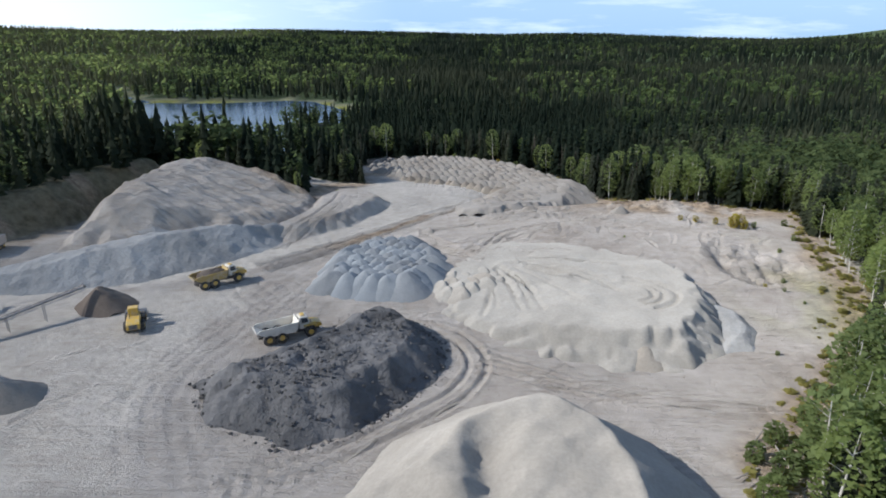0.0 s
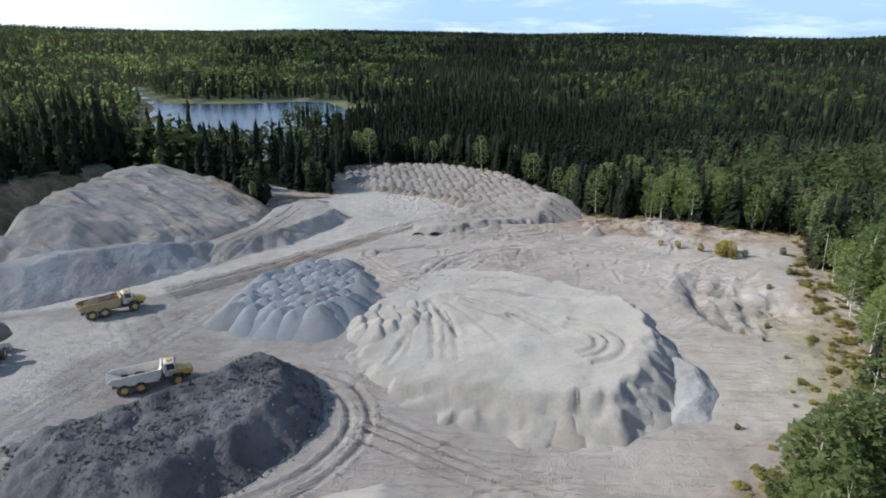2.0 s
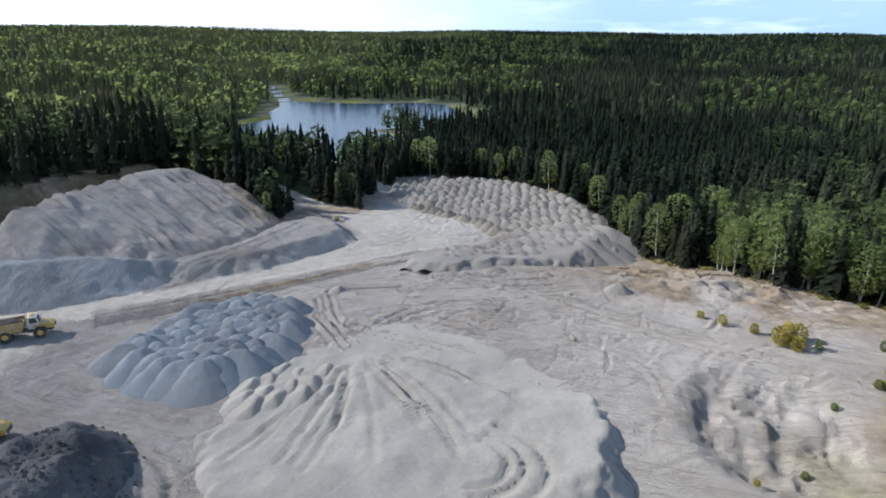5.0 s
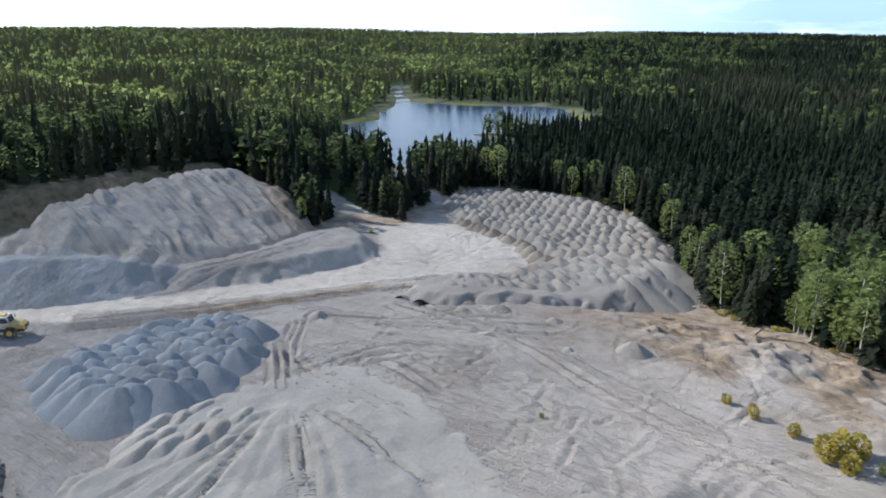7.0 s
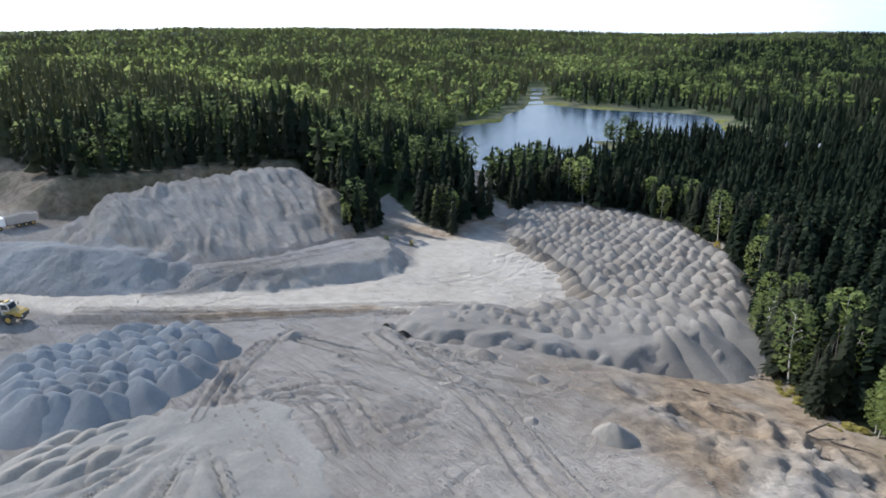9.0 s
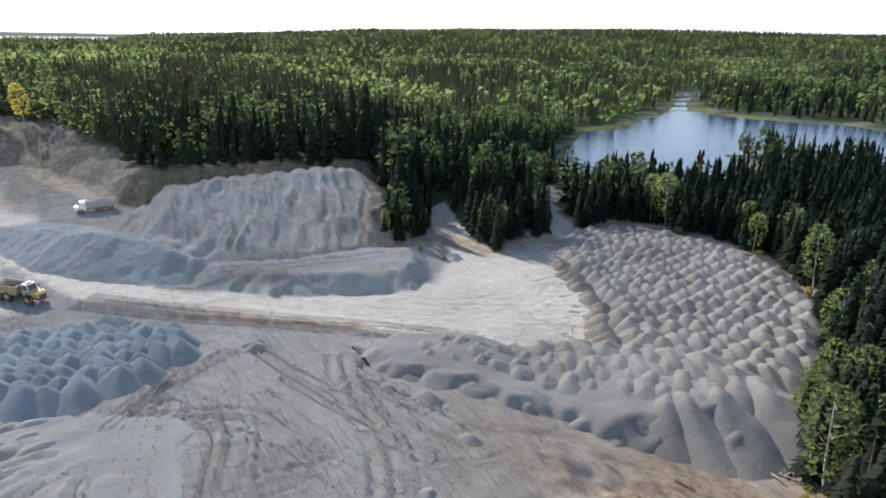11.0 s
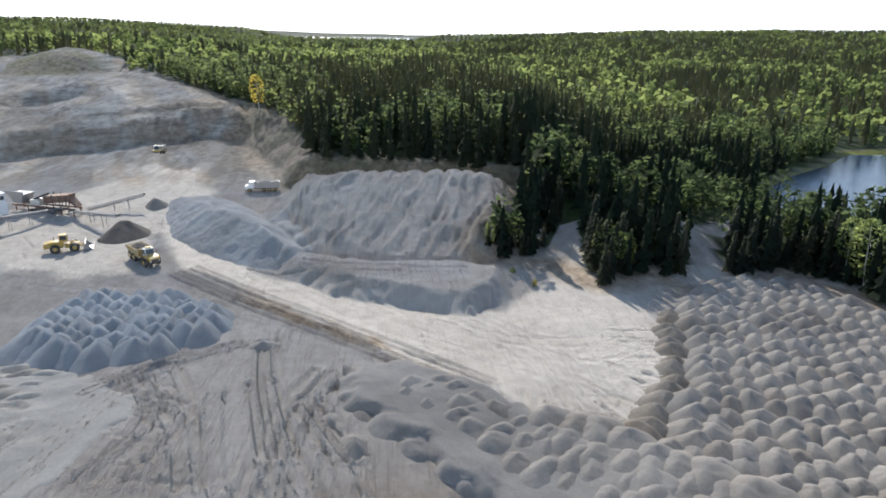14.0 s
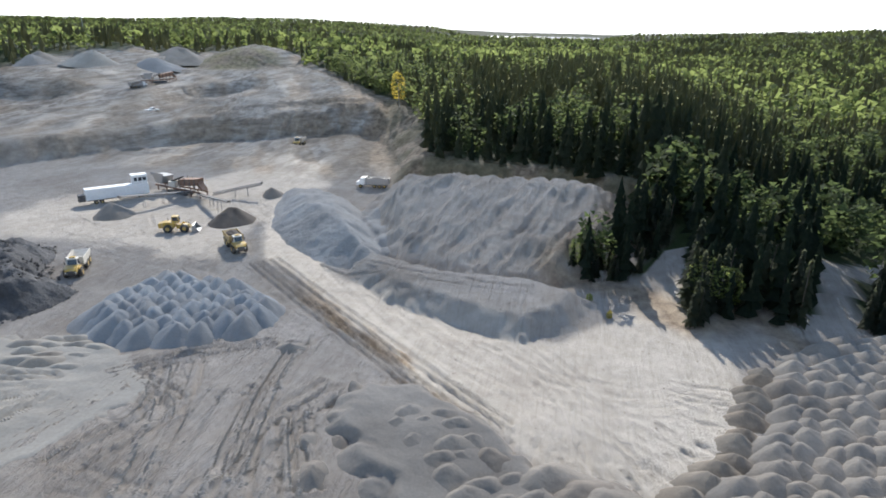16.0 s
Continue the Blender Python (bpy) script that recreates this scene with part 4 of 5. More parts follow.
def cone_tree(tiers, sides, rng, width=0.2):
    """Spruce of ragged skirts, 1 m high at unit scale."""
    v, f = [], []
    for t in range(tiers):
        z0, z1 = 0.08 + 0.86 * t / tiers, min(1.0, 0.08 + 0.86 * (t + 1.9) / tiers)
        r = (width * (1 - t / tiers) ** 0.8 + 0.015) * rng.uniform(0.75, 1.2)
        k = len(v)
        v.append((0, 0, z1))
        for j in range(sides):
            a = 2 * math.pi * (j + 0.5 * (t % 2)) / sides + rng.uniform(-0.2, 0.2)
            rr = r * rng.uniform(0.4, 1.35)
            v.append((rr * math.cos(a), rr * math.sin(a), z0 + rng.uniform(-0.05, 0.04)))
        f += [(k, k + 1 + j, k + 1 + (j + 1) % sides) for j in range(sides)]
    return np.array(v), np.array(f)


def leaf_tree(clumps, rng, size=0.12, low=0.25):
    """Broadleaf crown of many small leaf clumps, 1 m high at unit scale."""
    v, f = [], []
    for i in range(clumps):
        h = rng.random()
        z = low + (1 - low) * h
        r = 0.24 * math.sqrt(max(0.05, 1 - (2 * h - 0.9) ** 2 / 1.3)) * math.sqrt(rng.uniform(0.35, 1))
        a = rng.uniform(0, 6.283)
        c = Vector((r * math.cos(a), r * math.sin(a), z))
        q = Euler((rng.uniform(-0.9, 0.9), rng.uniform(-0.9, 0.9), rng.uniform(0, 6.28))).to_matrix()
        k = len(v)
        s = size * rng.uniform(0.6, 1.25)
        for p in ((-1, -0.6, 0), (0.9, -0.7, 0.15), (0.2, 1, -0.1)):
            v.append(tuple(c + q @ (Vector(p) * s * 0.62)))
        f.append((k, k + 1, k + 2))
    return np.array(v), np.array(f)


def scatter(name, kinds, x, y, z, tall, tint, spin, which, material, label):
    """All plants of one sort as one mesh."""
    V, F, T, base = [], [], [], 0
    for i, (v, f) in enumerate(kinds):
        m = which == i
        n = int(m.sum())
        if not n:
            continue
        c, s, k = np.cos(spin[m])[:, None], np.sin(spin[m])[:, None], tall[m][:, None]
        vx, vy, vz = v[:, 0][None], v[:, 1][None], v[:, 2][None]
        P = np.stack([(vx * c - vy * s) * k + x[m][:, None], (vx * s + vy * c) * k + y[m][:, None], vz * k + z[m][:, None]], -1)
        V.append(P.reshape(-1, 3))
        F.append((f[None] + (np.arange(n) * len(v))[:, None, None] + base).reshape(-1, 3))
        T.append(np.repeat(tint[m], len(v)))
        base += n * len(v)
    me = mesh_from(name, np.concatenate(V), np.concatenate(F), material, smooth=False)
    t = np.concatenate(T)
    a = me.attributes.new("tint", "FLOAT_COLOR", "POINT")
    a.data.foreach_set("color", np.stack([t, t, t, np.ones_like(t)], -1).astype(np.float32).ravel())
    return tagged(new(name, me), label, "trees", kind="stuff")


rng = random.Random(11)
nrng = np.random.default_rng(11)
SPRUCE_MID = [cone_tree(9, 6, rng, rng.uniform(0.12, 0.16)) for _ in range(6)]
SPRUCE_FAR = [cone_tree(3, 5, rng, 0.15) for _ in range(3)] + [cone_tree(2, 4, rng, 0.2) for _ in range(2)]
LEAF_MID = [leaf_tree(80, rng, 0.105) for _ in range(4)]
LEAF_FAR = [leaf_tree(18, rng, 0.27) for _ in range(3)] + [leaf_tree(10, rng, 0.36) for _ in range(2)]


def spruce_crown(rng, whorls=24):
    """Whorls of drooping needle boughs, 1 m high at unit scale."""
    v, f = [], []
    for w in range(whorls):
        h = 0.1 + 0.88 * w / whorls
        reach = 0.17 * (1 - w / whorls) ** 0.85 + 0.012
        for k in range(7 if w < 0.67 * whorls else 5):
            a = rng.uniform(0, 6.283)
            r = reach * rng.uniform(0.6, 1.15)
            half = 0.028 * (24 / whorls) ** 0.6 + 0.16 * r
            d, q = Vector((math.cos(a), math.sin(a), 0)), Vector((-math.sin(a), math.cos(a), 0))
            b = Vector((0, 0, h + rng.uniform(-0.015, 0.015)))
            n = len(v)
            v += [b + Vector((0, 0, 0.03)), b + d * r * 0.55 + q * half + Vector((0, 0, -0.012)), b + d * r + Vector((0, 0, -0.03 - 0.2 * r)), b + d * r * 0.55 - q * half + Vector((0, 0, -0.012))]
            f += [(n, n + 1, n + 2), (n, n + 2, n + 3)]
    return np.array([tuple(p) for p in v]), np.array(f)


SPRUCE_NEAR = [spruce_crown(rng, 16) for _ in range(5)]


def plant(r0, r1, gap, spruce, leaf, grow):
    n = int(2 * r1 / gap)
    i, j = np.meshgrid(np.arange(n), np.arange(n))
    x = ((i + nrng.uniform(0, 1, i.shape)) * gap - r1).ravel()
    y = ((j + nrng.uniform(0, 1, i.shape)) * gap - r1 + 120).ravel()
    r = np.hypot(x, y - 120)
    ahead = (y > 1.07 * x - 190) | (r < 230)      # the country to the far south-east stays open
    ok = (r >= r0) & (r < r1) & ahead
    x, y = x[ok], y[ok]
    ok = is_forest(x, y)
    ok &= ~((inside(PIT, x, y) > -17) & (x > 22) & (y < 128) & (y > 30))
    x, y = x[ok], y[ok]
    z = height(x, y) - 0.2
    mix = 0.75 * fbm(x / 35, y / 35, 3, 91) + 0.4 * fbm(x / 300, y / 190, 2, 93) + 0.3 * nrng.uniform(-1, 1, x.shape)
    east = step((x - 40) / 40) * step((230 - y) / 60)
    north = step((x + 50) / 20) * step((y - 165) / 15)
    broad = mix + 0.6 * east - 0.3 * north * (1 - east) + 0.12 * step((-60 - x) / 60) + 0.3 * step((x - 40) / 60) - 0.15 * step((y - 330) / 100) > 0.16
    tall = (0.5 + 0.65 * nrng.random(x.shape) ** 0.8) * 14 * grow
    # tint: cloud shadow darkens northern spruce, haze pales western pine and birch; young mixed stands east
    young = step((x - 45) / 40) * step((300 - y) / 90)
    # backlit haze over the western forest, put into the foliage colour
    pale = step((-60 - x - 0.35 * np.clip(y - 200, 0, 2000)) / 140)
    tint = np.clip(0.06 + 0.3 * young + 0.66 * pale + 0.25 * fbm(x / 40, y / 40, 2, 95) + 0.4 * fbm(x / 420, y / 260, 3, 97) + nrng.uniform(-0.13, 0.13, x.shape), 0, 1)
    tall = tall * (1 + 0.45 * step(1.5 - np.hypot((x + 88) / 24, (y - 194) / 15)))
    tint = np.where(broad, 0.8 * tint - 0.3 * pale, tint)
    spin = nrng.uniform(0, 6.28, x.shape)
    broad &= ~((inside(PIT, x, y) > -20) & (x > 15) & (y < 235))
    for sel, kinds, mat, nm, lab in ((~broad, spruce, NEEDLES, "spruce_forest", "dense dark green spruce forest around the quarry"),
                                     (broad, leaf, LEAVES, "aspen_forest", "light green aspen and birch stands among spruces")):
        close = sel & (np.hypot(x - 66, y - 150) < 105)
        if kinds is SPRUCE_MID and close.any():
            scatter(nm, SPRUCE_NEAR, x[close], y[close], z[close], tall[close], tint[close], spin[close], nrng.integers(0, len(SPRUCE_NEAR), close.sum()), mat, lab)
            sel = sel & ~close
        which = nrng.integers(0, len(kinds), sel.sum())
        scatter(nm, kinds, x[sel], y[sel], z[sel], tall[sel] * (1.0 if kinds is spruce else 0.85), tint[sel], spin[sel], which, mat, lab)


plant(0, 300, 4.2, SPRUCE_MID, LEAF_MID, 1.0)
plant(300, 1200, 8.3, SPRUCE_FAR[:3], LEAF_FAR[:3], 1.0)
plant(1200, 4200, 23, SPRUCE_FAR[3:], LEAF_FAR[3:], 1.7)

# low shrubs and dry grass clumps along the eastern and northern rims
_n = 11000
_x, _y = nrng.uniform(28, 98, _n), nrng.uniform(45, 240, _n)
_d = inside(PIT, _x, _y) + 5 * fbm(_x / 9, _y / 9, 2, 88)
_ok = (_d < 5) & (_d > -6) & (nrng.random(_n) < 0.55) & ~((_y > 140) & (_d > 0.5))
_x, _y = _x[_ok], _y[_ok]
SHRUBS = [leaf_tree(34, rng, 0.3, 0.02) for _ in range(4)]
SHRUBS = [(v * np.array((2.8, 2.8, 0.8)), f) for v, f in SHRUBS]
scatter("rim_shrubs", SHRUBS, _x, _y, height(_x, _y) - 0.1, nrng.uniform(0.2, 0.9, len(_x)), nrng.uniform(0.2, 1.0, len(_x)), nrng.uniform(0, 6.28, len(_x)), nrng.integers(0, 4, len(_x)), OLIVE_LEAVES, "low olive and brown shrubs along the forest edge")

# ---- single trees along the rims of the pit ----


def make_tree(kind, seed):
    """A spruce or a broadleaf tree, 1 m high, to be scaled: trunk with limbs, and crown."""
    rng = random.Random(seed)
    broad = kind != "spruce_tree"
    label = {"spruce_tree": "tall dark green spruce at the forest edge", "aspen_tree": "light green aspen with pale trunk at the forest edge",
             "birch_tree": "slender white-trunked birch with thin green crown"}[kind]
    tree = thing(kind, Matrix(), label, "tree", "trees at the pit's rim")
    bm = bmesh.new()
    lean = Vector((rng.uniform(-0.05, 0.05), rng.uniform(-0.05, 0.05), 0))
    joints = [Vector((0, 0, -0.02)), Vector((0, 0, 0.3)) + lean, Vector((0, 0, 0.62)) + lean * 1.5, Vector((0, 0, 0.95)) + lean * 2]
    radii = [0.013, 0.01, 0.006, 0.002]
    for (a, b), (ra, rb) in zip(zip(joints, joints[1:]), zip(radii, radii[1:])):
        add_rod(bm, a, b, ra, rb, 6)
    if broad:
        for k in range(7):
            z = rng.uniform(0.35, 0.8)
            a = rng.uniform(0, 6.28)
            s = Vector((0, 0, z)) + lean * 1.6 * z
            add_rod(bm, s, s + Vector((math.cos(a) * 0.14, math.sin(a) * 0.14, rng.uniform(0.06, 0.14))), 0.004, 0.0012, 4)
    part("trunk", bm, BIRCH_BARK if broad else SPRUCE_BARK, tree)
    if broad:
        v, f = leaf_tree(460 if kind == "aspen_tree" else 360, rng, 0.048, 0.22 if kind == "aspen_tree" else 0.4)
        v = v + np.outer(v[:, 2], np.array(lean) * 1.8)
    else:
        v, f = spruce_crown(rng)
    me = mesh_from("crown", np.array(v), np.array(f), LEAVES if broad else NEEDLES, smooth=False)
    t = np.full(len(v), rng.uniform(0.45, 0.9) if broad else rng.uniform(0.05, 0.3))
    a = me.attributes.new("tint", "FLOAT_COLOR", "POINT")
    a.data.foreach_set("color", np.stack([t, t, t, np.ones_like(t)], -1).astype(np.float32).ravel())
    crown = new("crown", me)
    crown.parent = tree
    return tree


TREE_MODELS = {k: [make_tree(k, 100 + 7 * i + len(k)) for i in range(4)] for k in ("spruce_tree", "aspen_tree", "birch_tree")}
tree_rng = random.Random(77)
placed = {k: [False] * 4 for k in TREE_MODELS}


def stand(kind, x, y, tall):
    i = tree_rng.randrange(4)
    model = TREE_MODELS[kind][i]
    m = Matrix.LocRotScale((x, y, z_at(x, y) - 0.1), Euler((0, 0, tree_rng.uniform(0, 6.28))), None)
    if not placed[kind][i]:
        placed[kind][i] = True
        ob = model
    else:
        ob = copy_thing(model, m)
    w = tree_rng.uniform(0.9, 1.2)
    ob.matrix_world = m @ Matrix.Diagonal((tall * w, tall * w, tall, 1))


# rims nearest to the flight: east side, north-east corner, north edge, spruce noses by the ramps
RIM = [(35, 40), (38, 56), (48, 68), (62, 80), (72, 98), (79, 118), (85, 138), (92, 158), (72, 163), (57, 172), (44, 186), (37, 203), (25, 224), (6, 237), (-12, 241),
       (-30, 229), (-22, 208), (-30, 203), (-25, 192), (-38, 184), (-42, 173), (-56, 184), (-80, 188)]
rim_line = curve_points(RIM, 1.0)
count = 0
for k in range(0, len(rim_line) - 1):
    p, q = rim_line[k], rim_line[k + 1]
    t = (q - p) / max(np.linalg.norm(q - p), 1e-6)
    out = np.array((t[1], -t[0]))
    near = p[0] > 28 and p[1] < 190
    for _ in range(3 if near and (k % 2 or p[1] > 140) else 1):
        d = tree_rng.uniform(1.0, 22 if near else 7.5)
        x, y = p + out * d + t * tree_rng.uniform(-0.6, 0.6)
        if not bool(is_forest(np.array([x]), np.array([y]))[0]):
            x, y = p + out * (d + 3.0)
            if not bool(is_forest(np.array([x]), np.array([y]))[0]):
                continue
        east = x > 60 or (x > 20 and y < 152)
        r = tree_rng.random()
        if east:
            kind = "aspen_tree" if r < 0.62 else "birch_tree" if r < 0.92 else "spruce_tree"
        else:
            kind = "spruce_tree" if r < 0.88 else "aspen_tree" if r < 0.96 else "birch_tree"
        nose = -58 < x < -34 and 168 < y < 190
        stand(kind, x, y, tree_rng.uniform(6, 13) if east else tree_rng.uniform(4, 7) if nose else tree_rng.uniform(6, 13))
        count += 1

# one aspen already in autumn yellow above the western cut
autumn = make_tree("aspen_tree", 909)
autumn.matrix_world = Matrix.LocRotScale((-183, 102, z_at(-183, 102) - 0.1), Euler((0, 0, 1.0)), (13, 13, 14))
autumn["label"] = "tall aspen with yellow autumn leaves above the cut"
for piece in autumn.children:
    if piece.name.startswith("crown"):
        piece.data.materials[0] = YELLOW_LEAVES

# ---- bushes, logs, stumps ----


def leafy_bush(name, material, label, size, seed):
    rng = random.Random(seed)
    bush = thing(name, Matrix(), label, "bush", "bushes on the sand")
    bm = bmesh.new()
    for k in range(7):
        a = rng.uniform(0, 6.28)
        add_rod(bm, (0, 0, -0.05), (0.3 * math.cos(a), 0.3 * math.sin(a), rng.uniform(0.5, 0.9)), 0.02, 0.008, 4)
    part("stem", bm, SPRUCE_BARK, bush)
    v, f = leaf_tree(260, rng, 0.09, 0.05)
    v = v * np.array((1.7, 1.7, 1)) * (1 + 0.35 * fbm(v[:, :1] * 4 + 3, v[:, 1:2] * 4, 2, seed))
    me = mesh_from("foliage", v, f, material, smooth=False)
    t = np.full(len(v), 0.5)
    a = me.attributes.new("tint", "FLOAT_COLOR", "POINT")
    a.data.foreach_set("color", np.stack([t, t, t, np.ones_like(t)], -1).astype(np.float32).ravel())
    new("foliage", me).parent = bush
    return bush


yellow = leafy_bush("yellow_bush", YELLOW_LEAVES, "small yellow autumn bush growing on the sand", 1, 1)
green = leafy_bush("green_bush", LEAVES, "low green bush at the sand's edge", 1, 2)
bush_rng = random.Random(4)
first = {yellow.name: True, green.name: True}
for model, x, y, s in ((yellow, 56, 141, 1.3), (yellow, 59, 139.5, 1.5), (yellow, 63, 138, 1.6), (yellow, 66, 135.5, 2.6), (yellow, 69, 138, 2.4), (yellow, 68, 134.5, 2.2), (yellow, 67, 137, 2.8), (green, 71, 136, 1.4),
                       (green, 39, 127, 0.7), (green, 51, 84, 0.8), (green, 62, 104, 0.77), (green, 63.6, 100, 0.63), (yellow, 60, 107, 0.8), (green, 65, 110, 0.98), (green, 70, 122, 1),
                       (green, 33, 51, 3.2), (green, 36, 54, 3.8), (green, 34.5, 57.5, 2.6), (green, 39, 56, 4.0), (green, 38.5, 60.5, 3.0), (green, 42, 58, 4.2), (green, 31, 46, 3.4), (green, 54.6, 76, 1.8), (green, 50, 72, 2.2), (green, 45, 66, 2.4), (green, 58.6, 79, 1.4), (green, 42.6, 61, 2.0), (green, 66.6, 88, 1.1), (green, 72.2, 98, 1.4),
                       (yellow, -26, 180, 1.2), (green, -31, 177, 1.3), (green, 76, 128, 1.3), (green, 80, 140, 1.6), (green, 12, 236, 2.0), (yellow, 20, 228, 1.8), (green, 26, 222, 2.2), (green, 4, 237, 2.2)):
    m = Matrix.LocRotScale((x, y, z_at(x, y) - 0.05), Euler((0, 0, bush_rng.uniform(0, 6.28))), None)
    ob = model if first[model.name] else copy_thing(model, m)
    first[model.name] = False
    ob.matrix_world = m @ Matrix.Diagonal((s, s, s, 1))

DEAD_WOOD = plain_material("weathered_wood", (0.3, 0.26, 0.22), 0.9, 0, 0.2)
ROOT_WOOD = plain_material("dark_root_wood", (0.1, 0.075, 0.055), 0.95, 0, 0.3)
log_rng = random.Random(9)
for k in range(30):
    if k < 12:
        x, y = log_rng.uniform(34, 39), log_rng.uniform(52, 60)
    elif k < 18:
        x, y = log_rng.uniform(44, 49), log_rng.uniform(180, 185)
    else:
        x, y = log_rng.uniform(42, 70), log_rng.uniform(163, 170)
    n, a = log_rng.uniform(1.5, 4.5), log_rng.uniform(0, 6.28)
    bm = bmesh.new()
    z = z_at(x, y) + 0.12
    b = Vector((n * math.cos(a), n * math.sin(a), log_rng.uniform(-0.05, 0.6)))
    add_rod(bm, (0, 0, 0), b, 0.14, 0.08, 7)
    for j in range(3):
        c = b * log_rng.uniform(0.4, 0.95)
        add_rod(bm, c, c + Vector((log_rng.uniform(-0.7, 0.7), log_rng.uniform(-0.7, 0.7), log_rng.uniform(0.1, 0.8))), 0.04, 0.015, 4)
    me = bpy.data.meshes.new("log")
    bm.to_mesh(me)
    bm.free()
    me.materials.append(DEAD_WOOD if k < 18 else ROOT_WOOD)
    ob = new("fallen_log", me)
    ob.location = (x, y, z)
    tagged(ob, "grey fallen log with broken branch stubs", "log", "fallen logs")


def boulder(x, y, s, seed):
    bm = bmesh.new()
    bmesh.ops.create_icosphere(bm, subdivisions=2, radius=1)
    for v in bm.verts:
        v.co *= 1 + 0.35 * noise.noise(v.co * 1.3 + Vector((seed * 3.1, 0, 0)))
    me = bpy.data.meshes.new("boulder")
    bm.to_mesh(me)
    bm.free()
    me.materials.append(GREY_SAND)
    ob = new("boulder", me)
    ob.location, ob.scale = (x, y, z_at(x, y) + 0.15 * s), (s, s * 0.8, s * 0.6)
    tagged(ob, "grey boulder lying on the sand", "boulder", "boulders")


for k in range(12):
    boulder(log_rng.uniform(40, 80), log_rng.uniform(146, 168), log_rng.uniform(0.2, 0.45), k)
boulder(44, 186, 2.2, 40)

# clods and stones strewn over the pit floor and the dark pile
def strewn(name, material, label, n, seed, area, zf, smallest, largest, on=None):
    rng = np.random.default_rng(seed)
    bm = bmesh.new()
    bmesh.ops.create_icosphere(bm, subdivisions=1, radius=1)
    bm.verts.ensure_lookup_table()
    bm.verts.index_update()
    v = np.array([tuple(p.co) for p in bm.verts])
    f = np.array([[p.index for p in q.verts] for q in bm.faces])
    bm.free()
    x, y = rng.uniform(area[0], area[1], n * 2), rng.uniform(area[2], area[3], n * 2)
    ok = zf(x, y) > -90
    x, y = x[ok][:n], y[ok][:n]
    n = len(x)
    z = zf(x, y)
    s = smallest + (largest - smallest) * rng.random(n) ** 4
    jig = 1 + rng.uniform(-0.3, 0.3, (n, len(v), 1))
    P = v[None] * jig * s[:, None, None] * np.array((1, 0.85, 0.7)) + np.stack([x, y, z + 0.2 * s], 1)[:, None]
    F = f[None] + (np.arange(n) * len(v))[:, None, None]
    ob = new(name, mesh_from(name, P.reshape(-1, 3), F.reshape(-1, 3), material, smooth=False))
    if on:
        ob.parent = on
        ob["label"] = label
    else:
        tagged(ob, label, "stones", kind="stuff")


def pit_z(x, y):
    return np.where(inside(PIT, x, y) > 3, height(x, y), -99)


def black_z(x, y):
    d = inside(BLACK, x, y)
    base = ground_height(x, y)
    return np.where(d > 0, base + soft_min(0.75 * d, 2.3 + 0.01 * (y - 75) - base, 0.7), np.where(d > -0.9, base, -99))


strewn("scattered_stones", GREY_SAND, "grey stones and clods strewn over the pit floor", 2600, 1, (-60, 84, 52, 200), pit_z, 0.04, 0.15)
strewn("rubble", BLACK_ROCK, "dark broken rocks on and round the black stockpile", 2600, 2, (-37, 5, 55, 95), black_z, 0.07, 0.36, BLACK_STOCKPILE)

# ---- machines ----
YELLOW = plain_material("machine_yellow", (0.52, 0.335, 0.055), 0.45, 0, 0.4)
DULL_YELLOW = plain_material("dusty_yellow_steel", (0.34, 0.24, 0.08), 0.7, 0, 0.5)
CREAM = plain_material("machine_cream", (0.62, 0.58, 0.5), 0.45, 0, 0.3)
WHITE = plain_material("white_paint", (0.78, 0.78, 0.76), 0.45, 0, 0.15)
DARK = plain_material("dark_steel", (0.07, 0.07, 0.072), 0.55, 0.3, 0.3)
GREYSTEEL = plain_material("grey_steel", (0.32, 0.32, 0.32), 0.5, 0.5, 0.3)
RUBBER = plain_material("tyre_rubber", (0.025, 0.025, 0.026), 0.85, 0, 0.35)
GLASS = plain_material("dark_window_glass", (0.03, 0.04, 0.05), 0.08, 0, 0.05)
RUST = plain_material("rusty_steel", (0.2, 0.11, 0.07), 0.8, 0.1, 0.3)
BELT = plain_material("conveyor_belt", (0.06, 0.055, 0.05), 0.8, 0, 0.4)


def wheel(parent, x, y, r, w):
    bm = bmesh.new()
    add_rod(bm, (x, y - w / 2, r), (x, y + w / 2, r), r, r, 20)
    bmesh.ops.bevel(bm, geom=[e for e in bm.edges if len(e.link_faces) == 2 and any(len(f.verts) > 4 for f in e.link_faces)], offset=0.12 * r, segments=2, affect="EDGES")
    tyre = part("wheel", bm, RUBBER, parent, "black rubber tyre")
    side = 1 if y > 0 else -1
    part("rim", rod((x, y + side * w * 0.30, r), (x, y + side * (w / 2 + 0.02), r), r * 0.5, r * 0.45, 14), YELLOW, tyre, "yellow steel rim")


